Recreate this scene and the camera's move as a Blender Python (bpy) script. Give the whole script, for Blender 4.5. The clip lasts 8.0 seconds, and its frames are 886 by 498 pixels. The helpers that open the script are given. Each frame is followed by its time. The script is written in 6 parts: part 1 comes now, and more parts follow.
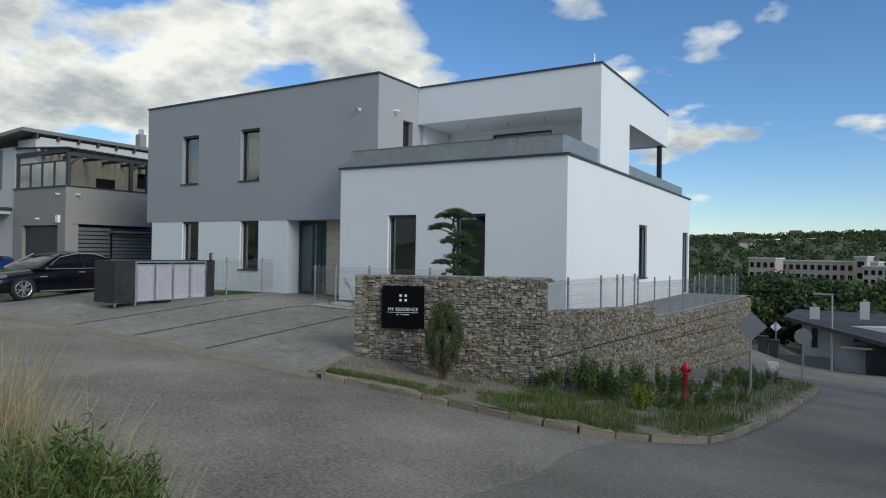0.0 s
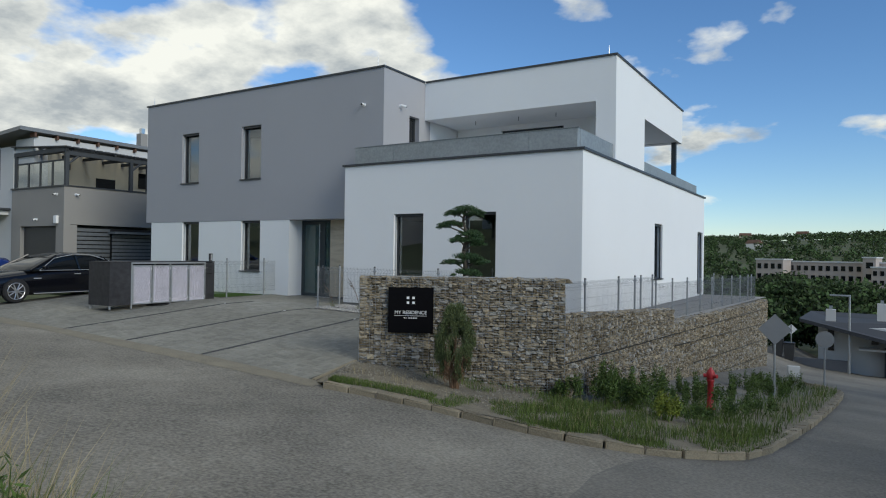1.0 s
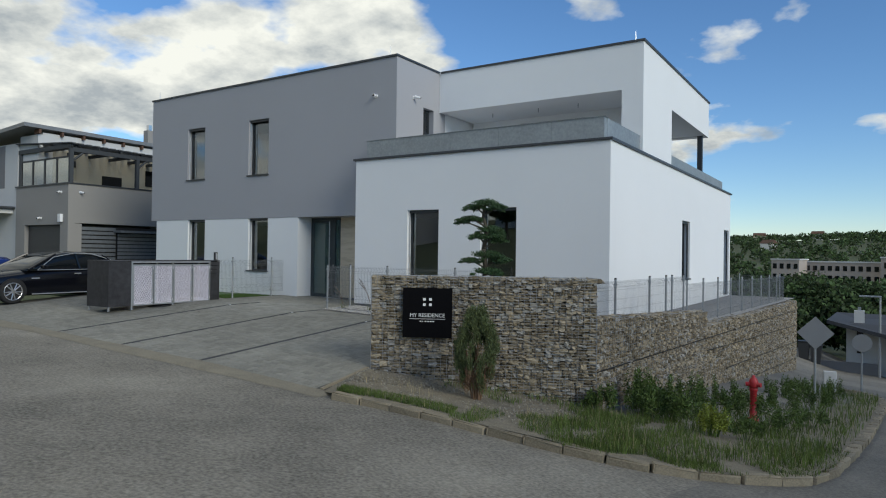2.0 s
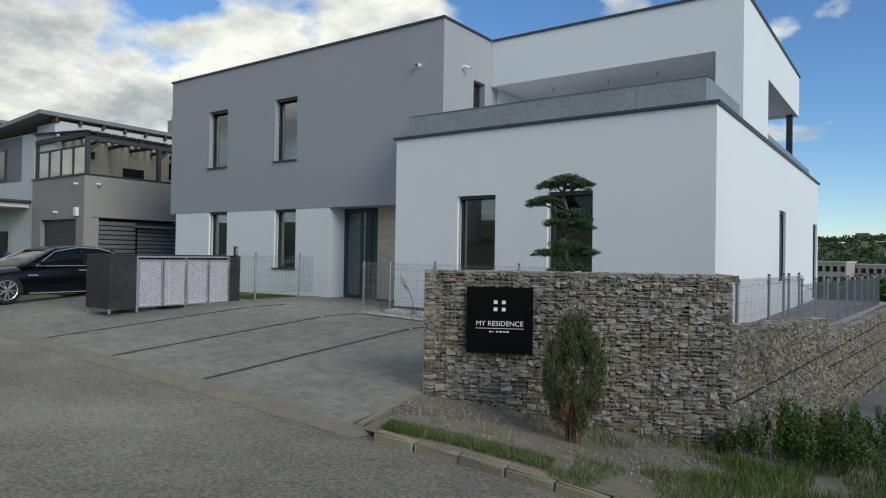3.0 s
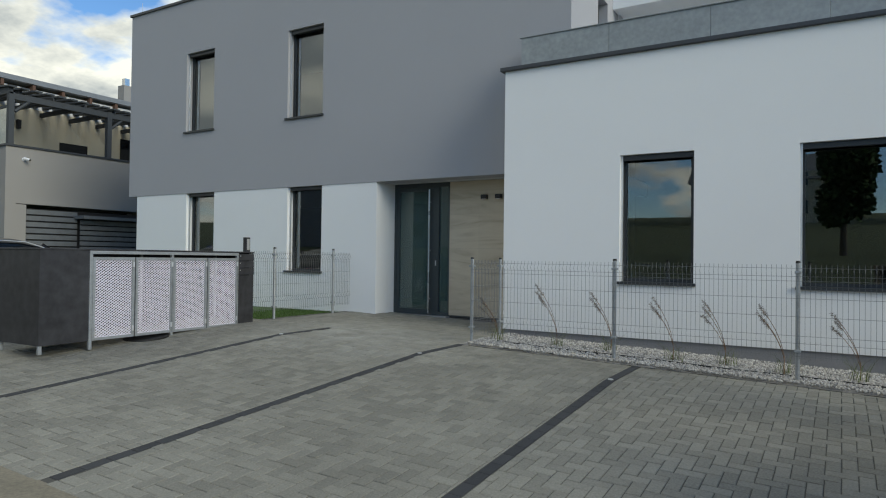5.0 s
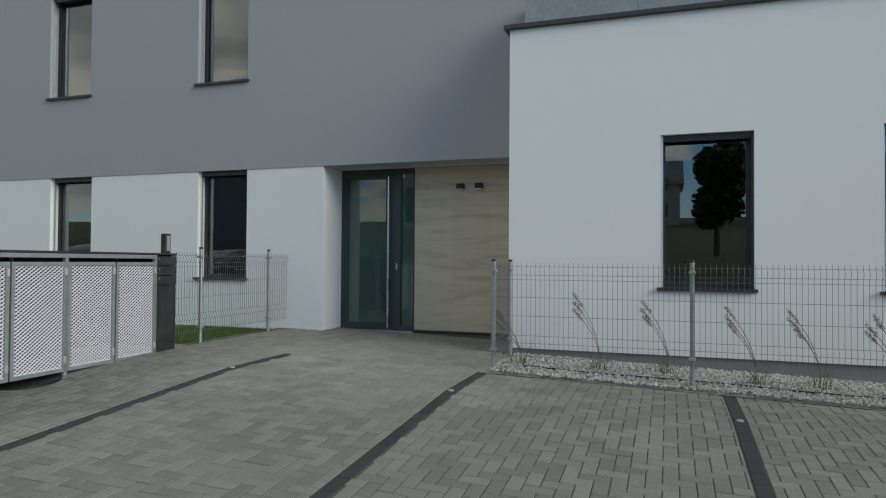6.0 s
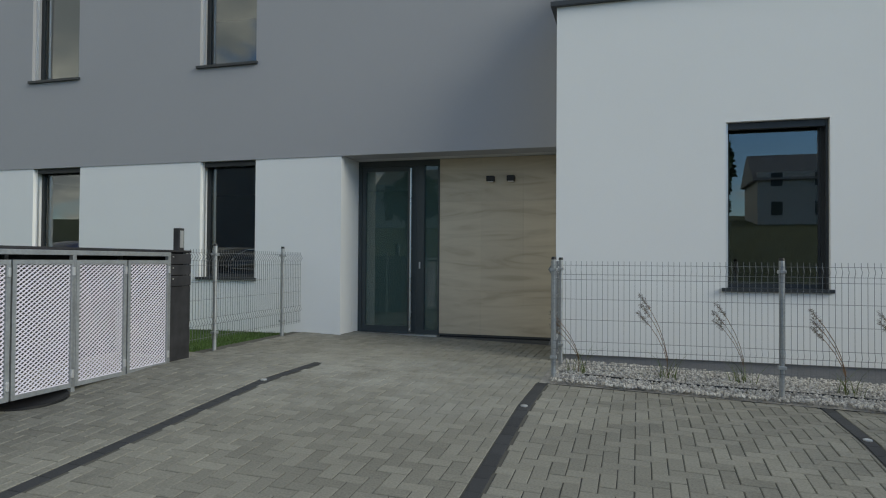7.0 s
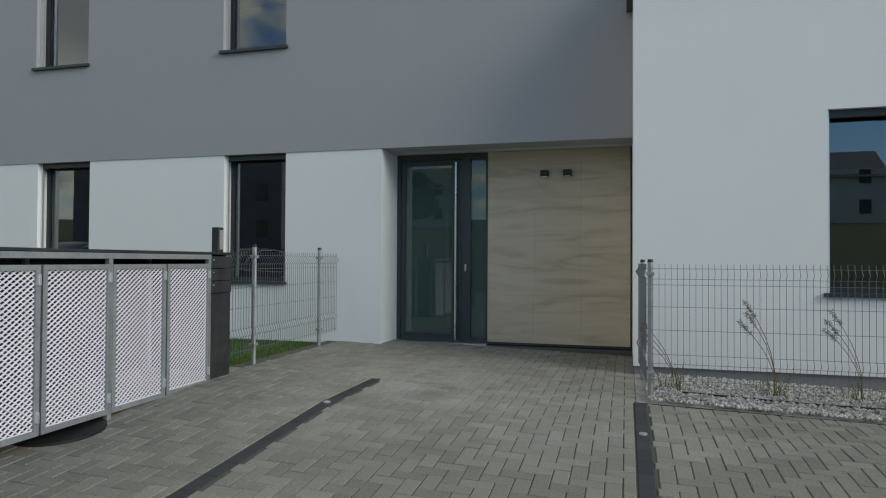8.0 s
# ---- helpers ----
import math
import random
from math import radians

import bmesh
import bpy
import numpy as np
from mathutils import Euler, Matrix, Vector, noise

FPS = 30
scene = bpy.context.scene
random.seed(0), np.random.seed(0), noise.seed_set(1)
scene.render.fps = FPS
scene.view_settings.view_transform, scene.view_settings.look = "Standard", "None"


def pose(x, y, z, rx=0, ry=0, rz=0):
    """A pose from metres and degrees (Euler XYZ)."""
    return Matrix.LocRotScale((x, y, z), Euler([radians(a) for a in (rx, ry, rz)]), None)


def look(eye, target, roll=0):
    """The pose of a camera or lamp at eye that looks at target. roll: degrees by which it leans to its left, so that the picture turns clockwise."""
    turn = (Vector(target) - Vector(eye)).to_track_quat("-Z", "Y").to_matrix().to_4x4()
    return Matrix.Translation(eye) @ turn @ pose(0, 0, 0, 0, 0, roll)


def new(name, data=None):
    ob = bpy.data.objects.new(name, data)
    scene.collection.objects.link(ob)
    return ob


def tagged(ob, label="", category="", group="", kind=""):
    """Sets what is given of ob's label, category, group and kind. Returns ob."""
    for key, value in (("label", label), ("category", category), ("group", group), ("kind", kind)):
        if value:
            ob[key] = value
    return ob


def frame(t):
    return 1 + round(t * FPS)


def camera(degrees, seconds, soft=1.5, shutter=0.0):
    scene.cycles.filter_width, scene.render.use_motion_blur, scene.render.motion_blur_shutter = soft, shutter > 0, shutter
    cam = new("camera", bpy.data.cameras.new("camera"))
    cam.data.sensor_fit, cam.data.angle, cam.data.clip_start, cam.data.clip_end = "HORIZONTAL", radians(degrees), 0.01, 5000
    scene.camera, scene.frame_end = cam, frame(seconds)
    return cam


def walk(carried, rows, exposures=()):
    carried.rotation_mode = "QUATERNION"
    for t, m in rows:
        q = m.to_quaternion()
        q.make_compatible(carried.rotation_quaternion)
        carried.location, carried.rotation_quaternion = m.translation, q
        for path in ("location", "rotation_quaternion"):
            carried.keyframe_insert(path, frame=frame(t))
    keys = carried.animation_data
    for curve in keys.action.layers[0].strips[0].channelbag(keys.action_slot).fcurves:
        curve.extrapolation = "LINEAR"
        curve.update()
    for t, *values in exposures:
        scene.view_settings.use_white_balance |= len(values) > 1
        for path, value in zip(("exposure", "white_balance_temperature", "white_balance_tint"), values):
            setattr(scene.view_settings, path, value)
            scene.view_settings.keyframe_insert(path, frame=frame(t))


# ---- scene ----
cam = camera(68.0, 8.0, soft=1.1)
PATH = [
    (0, (-0.394, 1.535, 1.684), (-1.441, 3.239, 1.694), 0.9),
    (1, (-0.896, 2.17, 1.638), (-1.956, 3.866, 1.653), 0.8),
    (1.5, (-1.176, 2.454, 1.625), (-2.248, 4.142, 1.641), 0.8),
    (1.7, (-1.277, 2.597, 1.615), (-2.357, 4.28, 1.631), 0.8),
    (2.8, (-3.073, 4.573, 1.439), (-4.208, 6.22, 1.456), 0.8),
    (3, (-3.563, 4.98, 1.398), (-4.73, 6.604, 1.418), 0.9),
    (3.5, (-4.839, 5.577, 1.384), (-6.104, 7.126, 1.407), 1.2),
    (4, (-6.32, 6.35, 1.317), (-7.571, 7.911, 1.339), 1.0),
    (4.5, (-7.751, 7.147, 1.262), (-8.89, 8.79, 1.283), 0.6),
    (4.7, (-8.342, 7.49, 1.251), (-9.459, 9.149, 1.276), 0.7),
    (5.8, (-11.865, 9.133, 1.239), (-12.561, 11.008, 1.273), 0.4),
    (6, (-12.06, 9.218, 1.232), (-12.711, 11.109, 1.271), 0.4),
    (6.5, (-12.548, 9.419, 1.237), (-13.133, 11.331, 1.272), 0.3),
    (7, (-13.08, 9.677, 1.219), (-13.65, 11.594, 1.255), 0.4),
    (7.5, (-13.56, 9.892, 1.241), (-14.105, 11.817, 1.274), 0.3),
    (8, (-14.084, 10.206, 1.243), (-14.621, 12.132, 1.279), 0.3),
]
walk(cam, [(t, look(eye, target, roll)) for t, eye, target, roll in PATH],
     exposures=[(0.0, -0.04, 6750, 3), (1.7, -0.04, 6800, 3), (3.0, 0.0, 6850, 3), (3.8, 0.11, 6900, 2), (4.5, 0.16, 7000, 1), (6.0, 0.08, 7250, 1), (8.0, 0.07, 7250, 1)])

# ---- light ----
SUN_DIR = Vector((3.3, -0.87, 1.65)).normalized()
world = bpy.data.worlds.new("sky")
scene.world = world
world.use_nodes = True
wt = world.node_tree
wt.nodes.clear()


def wnode(kind, **inputs):
    n = wt.nodes.new(kind)
    for k, v in inputs.items():
        n.inputs[k].default_value = v
    return n


sky = wnode("ShaderNodeTexSky")
sky.sky_type, sky.sun_disc = "NISHITA", False
sky.sun_elevation, sky.sun_rotation = math.asin(SUN_DIR.z), math.atan2(SUN_DIR.x, SUN_DIR.y)
sky.altitude, sky.air_density, sky.dust_density, sky.ozone_density = 300, 1.0, 0.0, 4.0
coord = wnode("ShaderNodeTexCoord")
sep = wnode("ShaderNodeSeparateXYZ")
wt.links.new(coord.outputs["Generated"], sep.inputs[0])
# a flat cloud layer: direction divided by its height
up = wnode("ShaderNodeMath"); up.operation = "ADD"; up.inputs[1].default_value = 0.30
upm = wnode("ShaderNodeMath"); upm.operation = "MAXIMUM"; upm.inputs[1].default_value = 0.03
wt.links.new(sep.outputs["Z"], up.inputs[0]); wt.links.new(up.outputs[0], upm.inputs[0])
flat = wnode("ShaderNodeVectorMath"); flat.operation = "DIVIDE"
comb = wnode("ShaderNodeCombineXYZ")
for i in range(3):
    wt.links.new(upm.outputs[0], comb.inputs[i])
wt.links.new(coord.outputs["Generated"], flat.inputs[0]); wt.links.new(comb.outputs[0], flat.inputs[1])
cloud = wnode("ShaderNodeTexNoise", Scale=3.1, Detail=8.0, Roughness=0.5, Distortion=0.0)
wt.links.new(flat.outputs[0], cloud.inputs["Vector"])
shade = wnode("ShaderNodeTexNoise", Scale=3.4, Detail=6.0, Roughness=0.6)
wt.links.new(flat.outputs[0], shade.inputs["Vector"])
# the cloud field is thick in the west (-x) and breaks up to the north-east and south
west = wnode("ShaderNodeVectorMath"); west.operation = "DOT_PRODUCT"
west.inputs[1].default_value = (-0.265, -0.05, 0.12)
wt.links.new(coord.outputs["Generated"], west.inputs[0])
dens = wnode("ShaderNodeMath"); dens.operation = "ADD"
wt.links.new(cloud.outputs["Fac"], dens.inputs[0]); wt.links.new(west.outputs["Value"], dens.inputs[1])
ramp = wnode("ShaderNodeValToRGB")
ramp.color_ramp.elements[0].position, ramp.color_ramp.elements[1].position = 0.585, 0.675
wt.links.new(dens.outputs[0], ramp.inputs[0])
# thick parts turn grey, thin edges stay white
thick = wnode("ShaderNodeMath"); thick.operation = "MULTIPLY_ADD"
thick.inputs[1].default_value, thick.inputs[2].default_value = -0.5, 0.37
wt.links.new(dens.outputs[0], thick.inputs[0])
tone = wnode("ShaderNodeMath"); tone.operation = "ADD"
wt.links.new(thick.outputs[0], tone.inputs[0]); wt.links.new(shade.outputs["Fac"], tone.inputs[1])
cramp = wnode("ShaderNodeValToRGB")
cramp.color_ramp.elements[0].position, cramp.color_ramp.elements[0].color = 0.39, (3.6, 3.95, 4.5, 1)
cramp.color_ramp.elements[1].position, cramp.color_ramp.elements[1].color = 0.62, (8.2, 8.2, 8.15, 1)
wt.links.new(tone.outputs[0], cramp.inputs[0])
mix = wnode("ShaderNodeMixRGB")
deep = wnode("ShaderNodeHueSaturation", Saturation=1.1, Value=1.17)
wt.links.new(sky.outputs[0], deep.inputs["Color"])
cool = wnode("ShaderNodeMixRGB", Fac=1.0, Color2=(0.95, 0.965, 1.09, 1)); cool.blend_type = "MULTIPLY"
wt.links.new(deep.outputs[0], cool.inputs[1])
wt.links.new(ramp.outputs[0], mix.inputs[0]); wt.links.new(cool.outputs[0], mix.inputs[1]); wt.links.new(cramp.outputs[0], mix.inputs[2])
bg = wnode("ShaderNodeBackground", Strength=0.118)
wt.links.new(mix.outputs[0], bg.inputs[0])
wout = wnode("ShaderNodeOutputWorld")
wt.links.new(bg.outputs[0], wout.inputs[0])

sun = new("sun", bpy.data.lights.new("sun", "SUN"))
sun.data.energy, sun.data.angle, sun.data.color = 2.2, radians(34), (1.0, 0.95, 0.87)
sun.matrix_world = look((30, -8, 30), Vector((30, -8, 30)) - SUN_DIR)


# ---- materials ----
def mat(name, col, rough=0.7, metal=0.0, vary=0.12, scale=3.0, fine=60.0, bump=0.0, bump_scale=80.0, col2=None, island=0.0, rand=0.0, ior=1.5, coords="Object", gain=0.4):
    """A procedural surface: base colour with broad stains and fine grain, optional relief and piece-to-piece change."""
    m = bpy.data.materials.new(name)
    m.use_nodes = True
    nt = m.node_tree
    b = nt.nodes["Principled BSDF"]
    b.inputs["Roughness"].default_value, b.inputs["Metallic"].default_value, b.inputs["IOR"].default_value = rough, metal, ior
    tc = nt.nodes.new("ShaderNodeTexCoord")
    n1 = nt.nodes.new("ShaderNodeTexNoise")
    n1.inputs["Scale"].default_value, n1.inputs["Detail"].default_value, n1.inputs["Roughness"].default_value = scale, 5, 0.6
    n2 = nt.nodes.new("ShaderNodeTexNoise")
    n2.inputs["Scale"].default_value, n2.inputs["Detail"].default_value = fine, 3
    for n in (n1, n2):
        nt.links.new(tc.outputs[coords], n.inputs["Vector"])
    add = nt.nodes.new("ShaderNodeMath"); add.operation = "ADD"
    nt.links.new(n1.outputs["Fac"], add.inputs[0]); nt.links.new(n2.outputs["Fac"], add.inputs[1])
    last = add.outputs[0]
    if island or rand:
        src = nt.nodes.new("ShaderNodeNewGeometry").outputs["Random Per Island"] if island else nt.nodes.new("ShaderNodeObjectInfo").outputs["Random"]
        k = nt.nodes.new("ShaderNodeMath"); k.operation = "MULTIPLY_ADD"
        k.inputs[1].default_value = 2 * (island or rand); 
        nt.links.new(src, k.inputs[0]); nt.links.new(last, k.inputs[2])
        k2 = nt.nodes.new("ShaderNodeMath"); k2.operation = "SUBTRACT"; k2.inputs[1].default_value = island or rand
        nt.links.new(k.outputs[0], k2.inputs[0])
        last = k2.outputs[0]
    mr = nt.nodes.new("ShaderNodeMapRange")
    mr.inputs["From Min"].default_value, mr.inputs["From Max"].default_value = 1 - gain, 1 + gain
    nt.links.new(last, mr.inputs["Value"])
    mx = nt.nodes.new("ShaderNodeMixRGB")
    c2 = col2 or tuple(min(1, c * (1 + vary)) for c in col)
    c1 = col if col2 else tuple(c * (1 - vary) for c in col)
    mx.inputs[1].default_value, mx.inputs[2].default_value = (*c1, 1), (*c2, 1)
    nt.links.new(mr.outputs[0], mx.inputs[0]); nt.links.new(mx.outputs[0], b.inputs["Base Color"])
    rr = nt.nodes.new("ShaderNodeMapRange")
    rr.inputs["To Min"].default_value, rr.inputs["To Max"].default_value = max(0.02, rough - 0.08), min(1, rough + 0.08)
    nt.links.new(n1.outputs["Fac"], rr.inputs["Value"]); nt.links.new(rr.outputs[0], b.inputs["Roughness"])
    if bump:
        n3 = nt.nodes.new("ShaderNodeTexNoise")
        n3.inputs["Scale"].default_value, n3.inputs["Detail"].default_value = bump_scale, 6
        nt.links.new(tc.outputs[coords], n3.inputs["Vector"])
        bp = nt.nodes.new("ShaderNodeBump")
        bp.inputs["Strength"].default_value, bp.inputs["Distance"].default_value = 1.0, bump
        nt.links.new(n3.outputs["Fac"], bp.inputs["Height"]); nt.links.new(bp.outputs[0], b.inputs["Normal"])
    return m


def glass(name, tint=(0.75, 0.82, 0.82), ior=1.55, rough=0.0):
    m = bpy.data.materials.new(name)
    m.use_nodes = True
    b = m.node_tree.nodes["Principled BSDF"]
    b.inputs["Base Color"].default_value = (*tint, 1)
    b.inputs["Transmission Weight"].default_value, b.inputs["Roughness"].default_value, b.inputs["IOR"].default_value = 1.0, rough, ior
    return m


WHITE = mat("white_render", (0.81, 0.82, 0.825), 0.85, vary=0.025, scale=0.5, fine=150, bump=0.0012, bump_scale=260)
GREY = mat("grey_render", (0.362, 0.364, 0.385), 0.85, vary=0.04, scale=0.4, fine=150, bump=0.0015, bump_scale=240)
PLINTH = mat("grey_plinth", (0.24, 0.24, 0.25), 0.8, vary=0.15, bump=0.002, bump_scale=150)
SOFFIT = mat("soffit_render", (0.55, 0.56, 0.57), 0.85, vary=0.03, fine=150, bump=0.001, bump_scale=200)
ZINC = mat("zinc_cladding", (0.30, 0.325, 0.335), 0.5, 0.35, vary=0.22, scale=1.6, fine=14)
DARKMET = mat("dark_flashing", (0.055, 0.06, 0.068), 0.45, 0.3, vary=0.15)
ANTHR = mat("anthracite_frame", (0.035, 0.04, 0.045), 0.4, 0.1, vary=0.1)
DOORMET = mat("door_aluminium", (0.05, 0.063, 0.067), 0.42, 0.2, vary=0.08)
ALU = mat("bright_aluminium", (0.72, 0.73, 0.74), 0.35, 0.75, vary=0.06)
STEEL = mat("brushed_steel", (0.6, 0.61, 0.62), 0.28, 0.95, vary=0.08)
GALV = mat("galvanised_steel", (0.36, 0.38, 0.395), 0.5, 0.6, vary=0.2, scale=9, fine=40)
WIRE = mat("galvanised_wire", (0.37, 0.38, 0.39), 0.5, 0.5, vary=0.12)
FENCEWIRE = mat("weathered_fence_wire", (0.20, 0.21, 0.22), 0.5, 0.5, vary=0.12)
GLASS = glass("window_glass", (0.62, 0.70, 0.70), 2.0)
DOORGLASS = glass("tinted_door_glass", (0.17, 0.27, 0.245), 1.7)
DOORGLASS.node_tree.nodes["Principled BSDF"].inputs["Transmission Weight"].default_value = 0.72
HALL = mat("pale_hall_wall", (0.55, 0.60, 0.57), 0.85, vary=0.1)
# lack of indoor light put into the colour of hidden inner surfaces
UNLIT = mat("unlit_interior_shade", (0.10, 0.10, 0.10), 0.9, vary=0.2)
BLACKPL = mat("black_plastic", (0.012, 0.012, 0.013), 0.5)
SHEET = mat("blackened_steel_sheet", (0.042, 0.042, 0.046), 0.48, 0.35, vary=0.45, scale=2.2, fine=9)
WHITEPAINT = mat("white_lacquer", (0.80, 0.80, 0.80), 0.4, vary=0.03)
ASPHALT = mat("asphalt", (0.24, 0.22, 0.18), 0.9, vary=0.62, scale=0.4, fine=26, bump=0.022, bump_scale=55, gain=0.34)
ASPHALT2 = mat("newer_asphalt", (0.185, 0.172, 0.145), 0.9, vary=0.45, scale=0.4, fine=26, bump=0.015, bump_scale=55, gain=0.34)
FLUSH = mat("dusty_concrete_kerb", (0.225, 0.20, 0.148), 0.9, vary=0.28, scale=2.5, fine=40, bump=0.004, bump_scale=60)
KERB = mat("concrete_kerb", (0.235, 0.20, 0.14), 0.9, vary=0.42, scale=3.5, fine=45, bump=0.006, bump_scale=50, rand=0.2)
PAVER = mat("grey_paver", (0.222, 0.215, 0.183), 0.75, vary=0.34, scale=0.6, fine=70, bump=0.002, bump_scale=120, rand=0.18)
PAVERS = mat("grey_pavers_far", (0.222, 0.215, 0.183), 0.75, vary=0.34, scale=0.6, fine=70, bump=0.002, bump_scale=120, island=0.18)
PAVEDARK = mat("anthracite_paver", (0.04, 0.042, 0.046), 0.8, vary=0.25, fine=70, bump=0.002, bump_scale=120, rand=0.2)
JOINT = mat("joint_sand", (0.085, 0.082, 0.072), 0.95, vary=0.2, fine=90)
GRAVEL = mat("light_gravel", (0.42, 0.405, 0.38), 0.9, vary=0.35, scale=8, fine=60, island=0.5)
GRAVELBED = mat("gravel_bed", (0.31, 0.30, 0.28), 0.95, vary=0.4, scale=6, fine=45, bump=0.02, bump_scale=45)
EARTH = mat("stony_earth", (0.205, 0.178, 0.128), 0.95, vary=0.4, scale=4, fine=40, bump=0.02, bump_scale=35)
SOIL = mat("meadow_ground", (0.085, 0.10, 0.045), 0.95, vary=0.4, scale=1.2, fine=18, bump=0.03, bump_scale=12)
STONE_A = mat("quarry_stone", (0.145, 0.117, 0.075), 0.9, col2=(0.385, 0.325, 0.23), scale=7, fine=45, bump=0.008, bump_scale=40, rand=0.5)
STONE_B = mat("quarry_stone_rest", (0.145, 0.117, 0.075), 0.9, col2=(0.385, 0.325, 0.23), scale=7, fine=45, bump=0.008, bump_scale=40, island=0.5)
STONE_W = mat("pale_quarry_stone", (0.36, 0.34, 0.30), 0.85, vary=0.25, scale=8, fine=50, bump=0.006, bump_scale=40)
# near-black on purpose: stands in for shade between the stones
GAPSHADE = mat("gabion_gap_shade", (0.045, 0.038, 0.028), 0.95, vary=0.4, scale=9)
RED = mat("hydrant_red", (0.42, 0.025, 0.03), 0.4, vary=0.15)
SIGNBLACK = mat("matt_black_sheet", (0.006, 0.006, 0.007), 0.85, vary=0.15, ior=1.12)
SIGNWHITE = mat("white_letters", (0.82, 0.82, 0.82), 0.5, vary=0.02)
BARK = mat("conifer_bark", (0.10, 0.085, 0.065), 0.95, vary=0.35, scale=14, bump=0.01, bump_scale=40)
NEEDLE = mat("conifer_needles", (0.042, 0.088, 0.030), 0.7, vary=0.5, scale=3, fine=20, island=0.45)
JUNIPER = mat("juniper_needles", (0.088, 0.115, 0.042), 0.75, vary=0.5, scale=4, fine=20, island=0.5)
LEAF = mat("weed_leaves", (0.072, 0.118, 0.022), 0.7, vary=0.45, scale=4, fine=30, island=0.5)
GRASS = mat("grass_blades", (0.098, 0.135, 0.03), 0.7, vary=0.4, scale=3, fine=30, island=0.5)
LAWN = mat("fresh_turf", (0.05, 0.098, 0.018), 0.8, vary=0.5, scale=4, fine=40, island=0.4)
STRAW = mat("dry_grass", (0.36, 0.30, 0.17), 0.8, vary=0.35, scale=4, fine=30, island=0.5)
DRYTWIG = mat("dry_twigs", (0.20, 0.12, 0.07), 0.85, vary=0.4, island=0.4)
WOODS = mat("far_woods", (0.040, 0.072, 0.020), 0.85, vary=0.55, scale=0.15, fine=1.2, island=0.6)


def travertine():
    m = mat("travertine_tile", (0.43, 0.35, 0.245), 0.45, vary=0.06, fine=30)
    nt = m.node_tree
    b = nt.nodes["Principled BSDF"]
    tc = nt.nodes.new("ShaderNodeTexCoord")
    mp = nt.nodes.new("ShaderNodeMapping")
    mp.inputs["Scale"].default_value = (0.7, 1, 4.2)
    nt.links.new(tc.outputs["Object"], mp.inputs["Vector"])
    n = nt.nodes.new("ShaderNodeTexNoise")
    n.inputs["Scale"].default_value, n.inputs["Detail"].default_value, n.inputs["Distortion"].default_value = 1.3, 8, 1.6
    nt.links.new(mp.outputs[0], n.inputs["Vector"])
    r = nt.nodes.new("ShaderNodeValToRGB")
    r.color_ramp.elements[0].position, r.color_ramp.elements[0].color = 0.30, (0.45, 0.375, 0.27, 1)
    r.color_ramp.elements[1].position, r.color_ramp.elements[1].color = 0.62, (0.60, 0.52, 0.395, 1)
    mid = r.color_ramp.elements.new(0.44); mid.color = (0.545, 0.465, 0.345, 1)
    nt.links.new(n.outputs["Fac"], r.inputs[0])
    info = nt.nodes.new("ShaderNodeObjectInfo")
    hsv = nt.nodes.new("ShaderNodeHueSaturation")
    mr = nt.nodes.new("ShaderNodeMapRange")
    mr.inputs["To Min"].default_value, mr.inputs["To Max"].default_value = 0.95, 1.05
    nt.links.new(info.outputs["Random"], mr.inputs["Value"]); nt.links.new(mr.outputs[0], hsv.inputs["Value"])
    nt.links.new(r.outputs[0], hsv.inputs["Color"]); nt.links.new(hsv.outputs[0], b.inputs["Base Color"])
    return m


TRAVERTINE = travertine()


def bloom(m, centre, reach, pale):
    """Pale lime bloom in an uneven patch on the paving before the door."""
    nt = m.node_tree
    b = nt.nodes["Principled BSDF"]
    old = b.inputs["Base Color"].links[0].from_socket
    geo = nt.nodes.new("ShaderNodeNewGeometry")
    dist = nt.nodes.new("ShaderNodeVectorMath"); dist.operation = "DISTANCE"
    dist.inputs[1].default_value = centre
    nt.links.new(geo.outputs["Position"], dist.inputs[0])
    fall = nt.nodes.new("ShaderNodeMapRange")
    fall.inputs["From Min"].default_value, fall.inputs["From Max"].default_value = reach, 0.3
    nt.links.new(dist.outputs["Value"], fall.inputs["Value"])
    n = nt.nodes.new("ShaderNodeTexNoise")
    n.inputs["Scale"].default_value, n.inputs["Detail"].default_value, n.inputs["Roughness"].default_value = 1.6, 6, 0.65
    nt.links.new(geo.outputs["Position"], n.inputs["Vector"])
    patch = nt.nodes.new("ShaderNodeMapRange")
    patch.inputs["From Min"].default_value, patch.inputs["From Max"].default_value, patch.inputs["To Max"].default_value = 0.35, 0.7, 0.75
    nt.links.new(n.outputs["Fac"], patch.inputs["Value"])
    mul = nt.nodes.new("ShaderNodeMath"); mul.operation = "MULTIPLY"
    nt.links.new(fall.outputs[0], mul.inputs[0]); nt.links.new(patch.outputs[0], mul.inputs[1])
    mx = nt.nodes.new("ShaderNodeMixRGB")
    mx.inputs[2].default_value = (*pale, 1)
    nt.links.new(mul.outputs[0], mx.inputs[0]); nt.links.new(old, mx.inputs[1]); nt.links.new(mx.outputs[0], b.inputs["Base Color"])


for m in (PAVER, PAVERS):
    bloom(m, (-15.4, 16.0, 0.1), 2.3, (0.42, 0.42, 0.39))


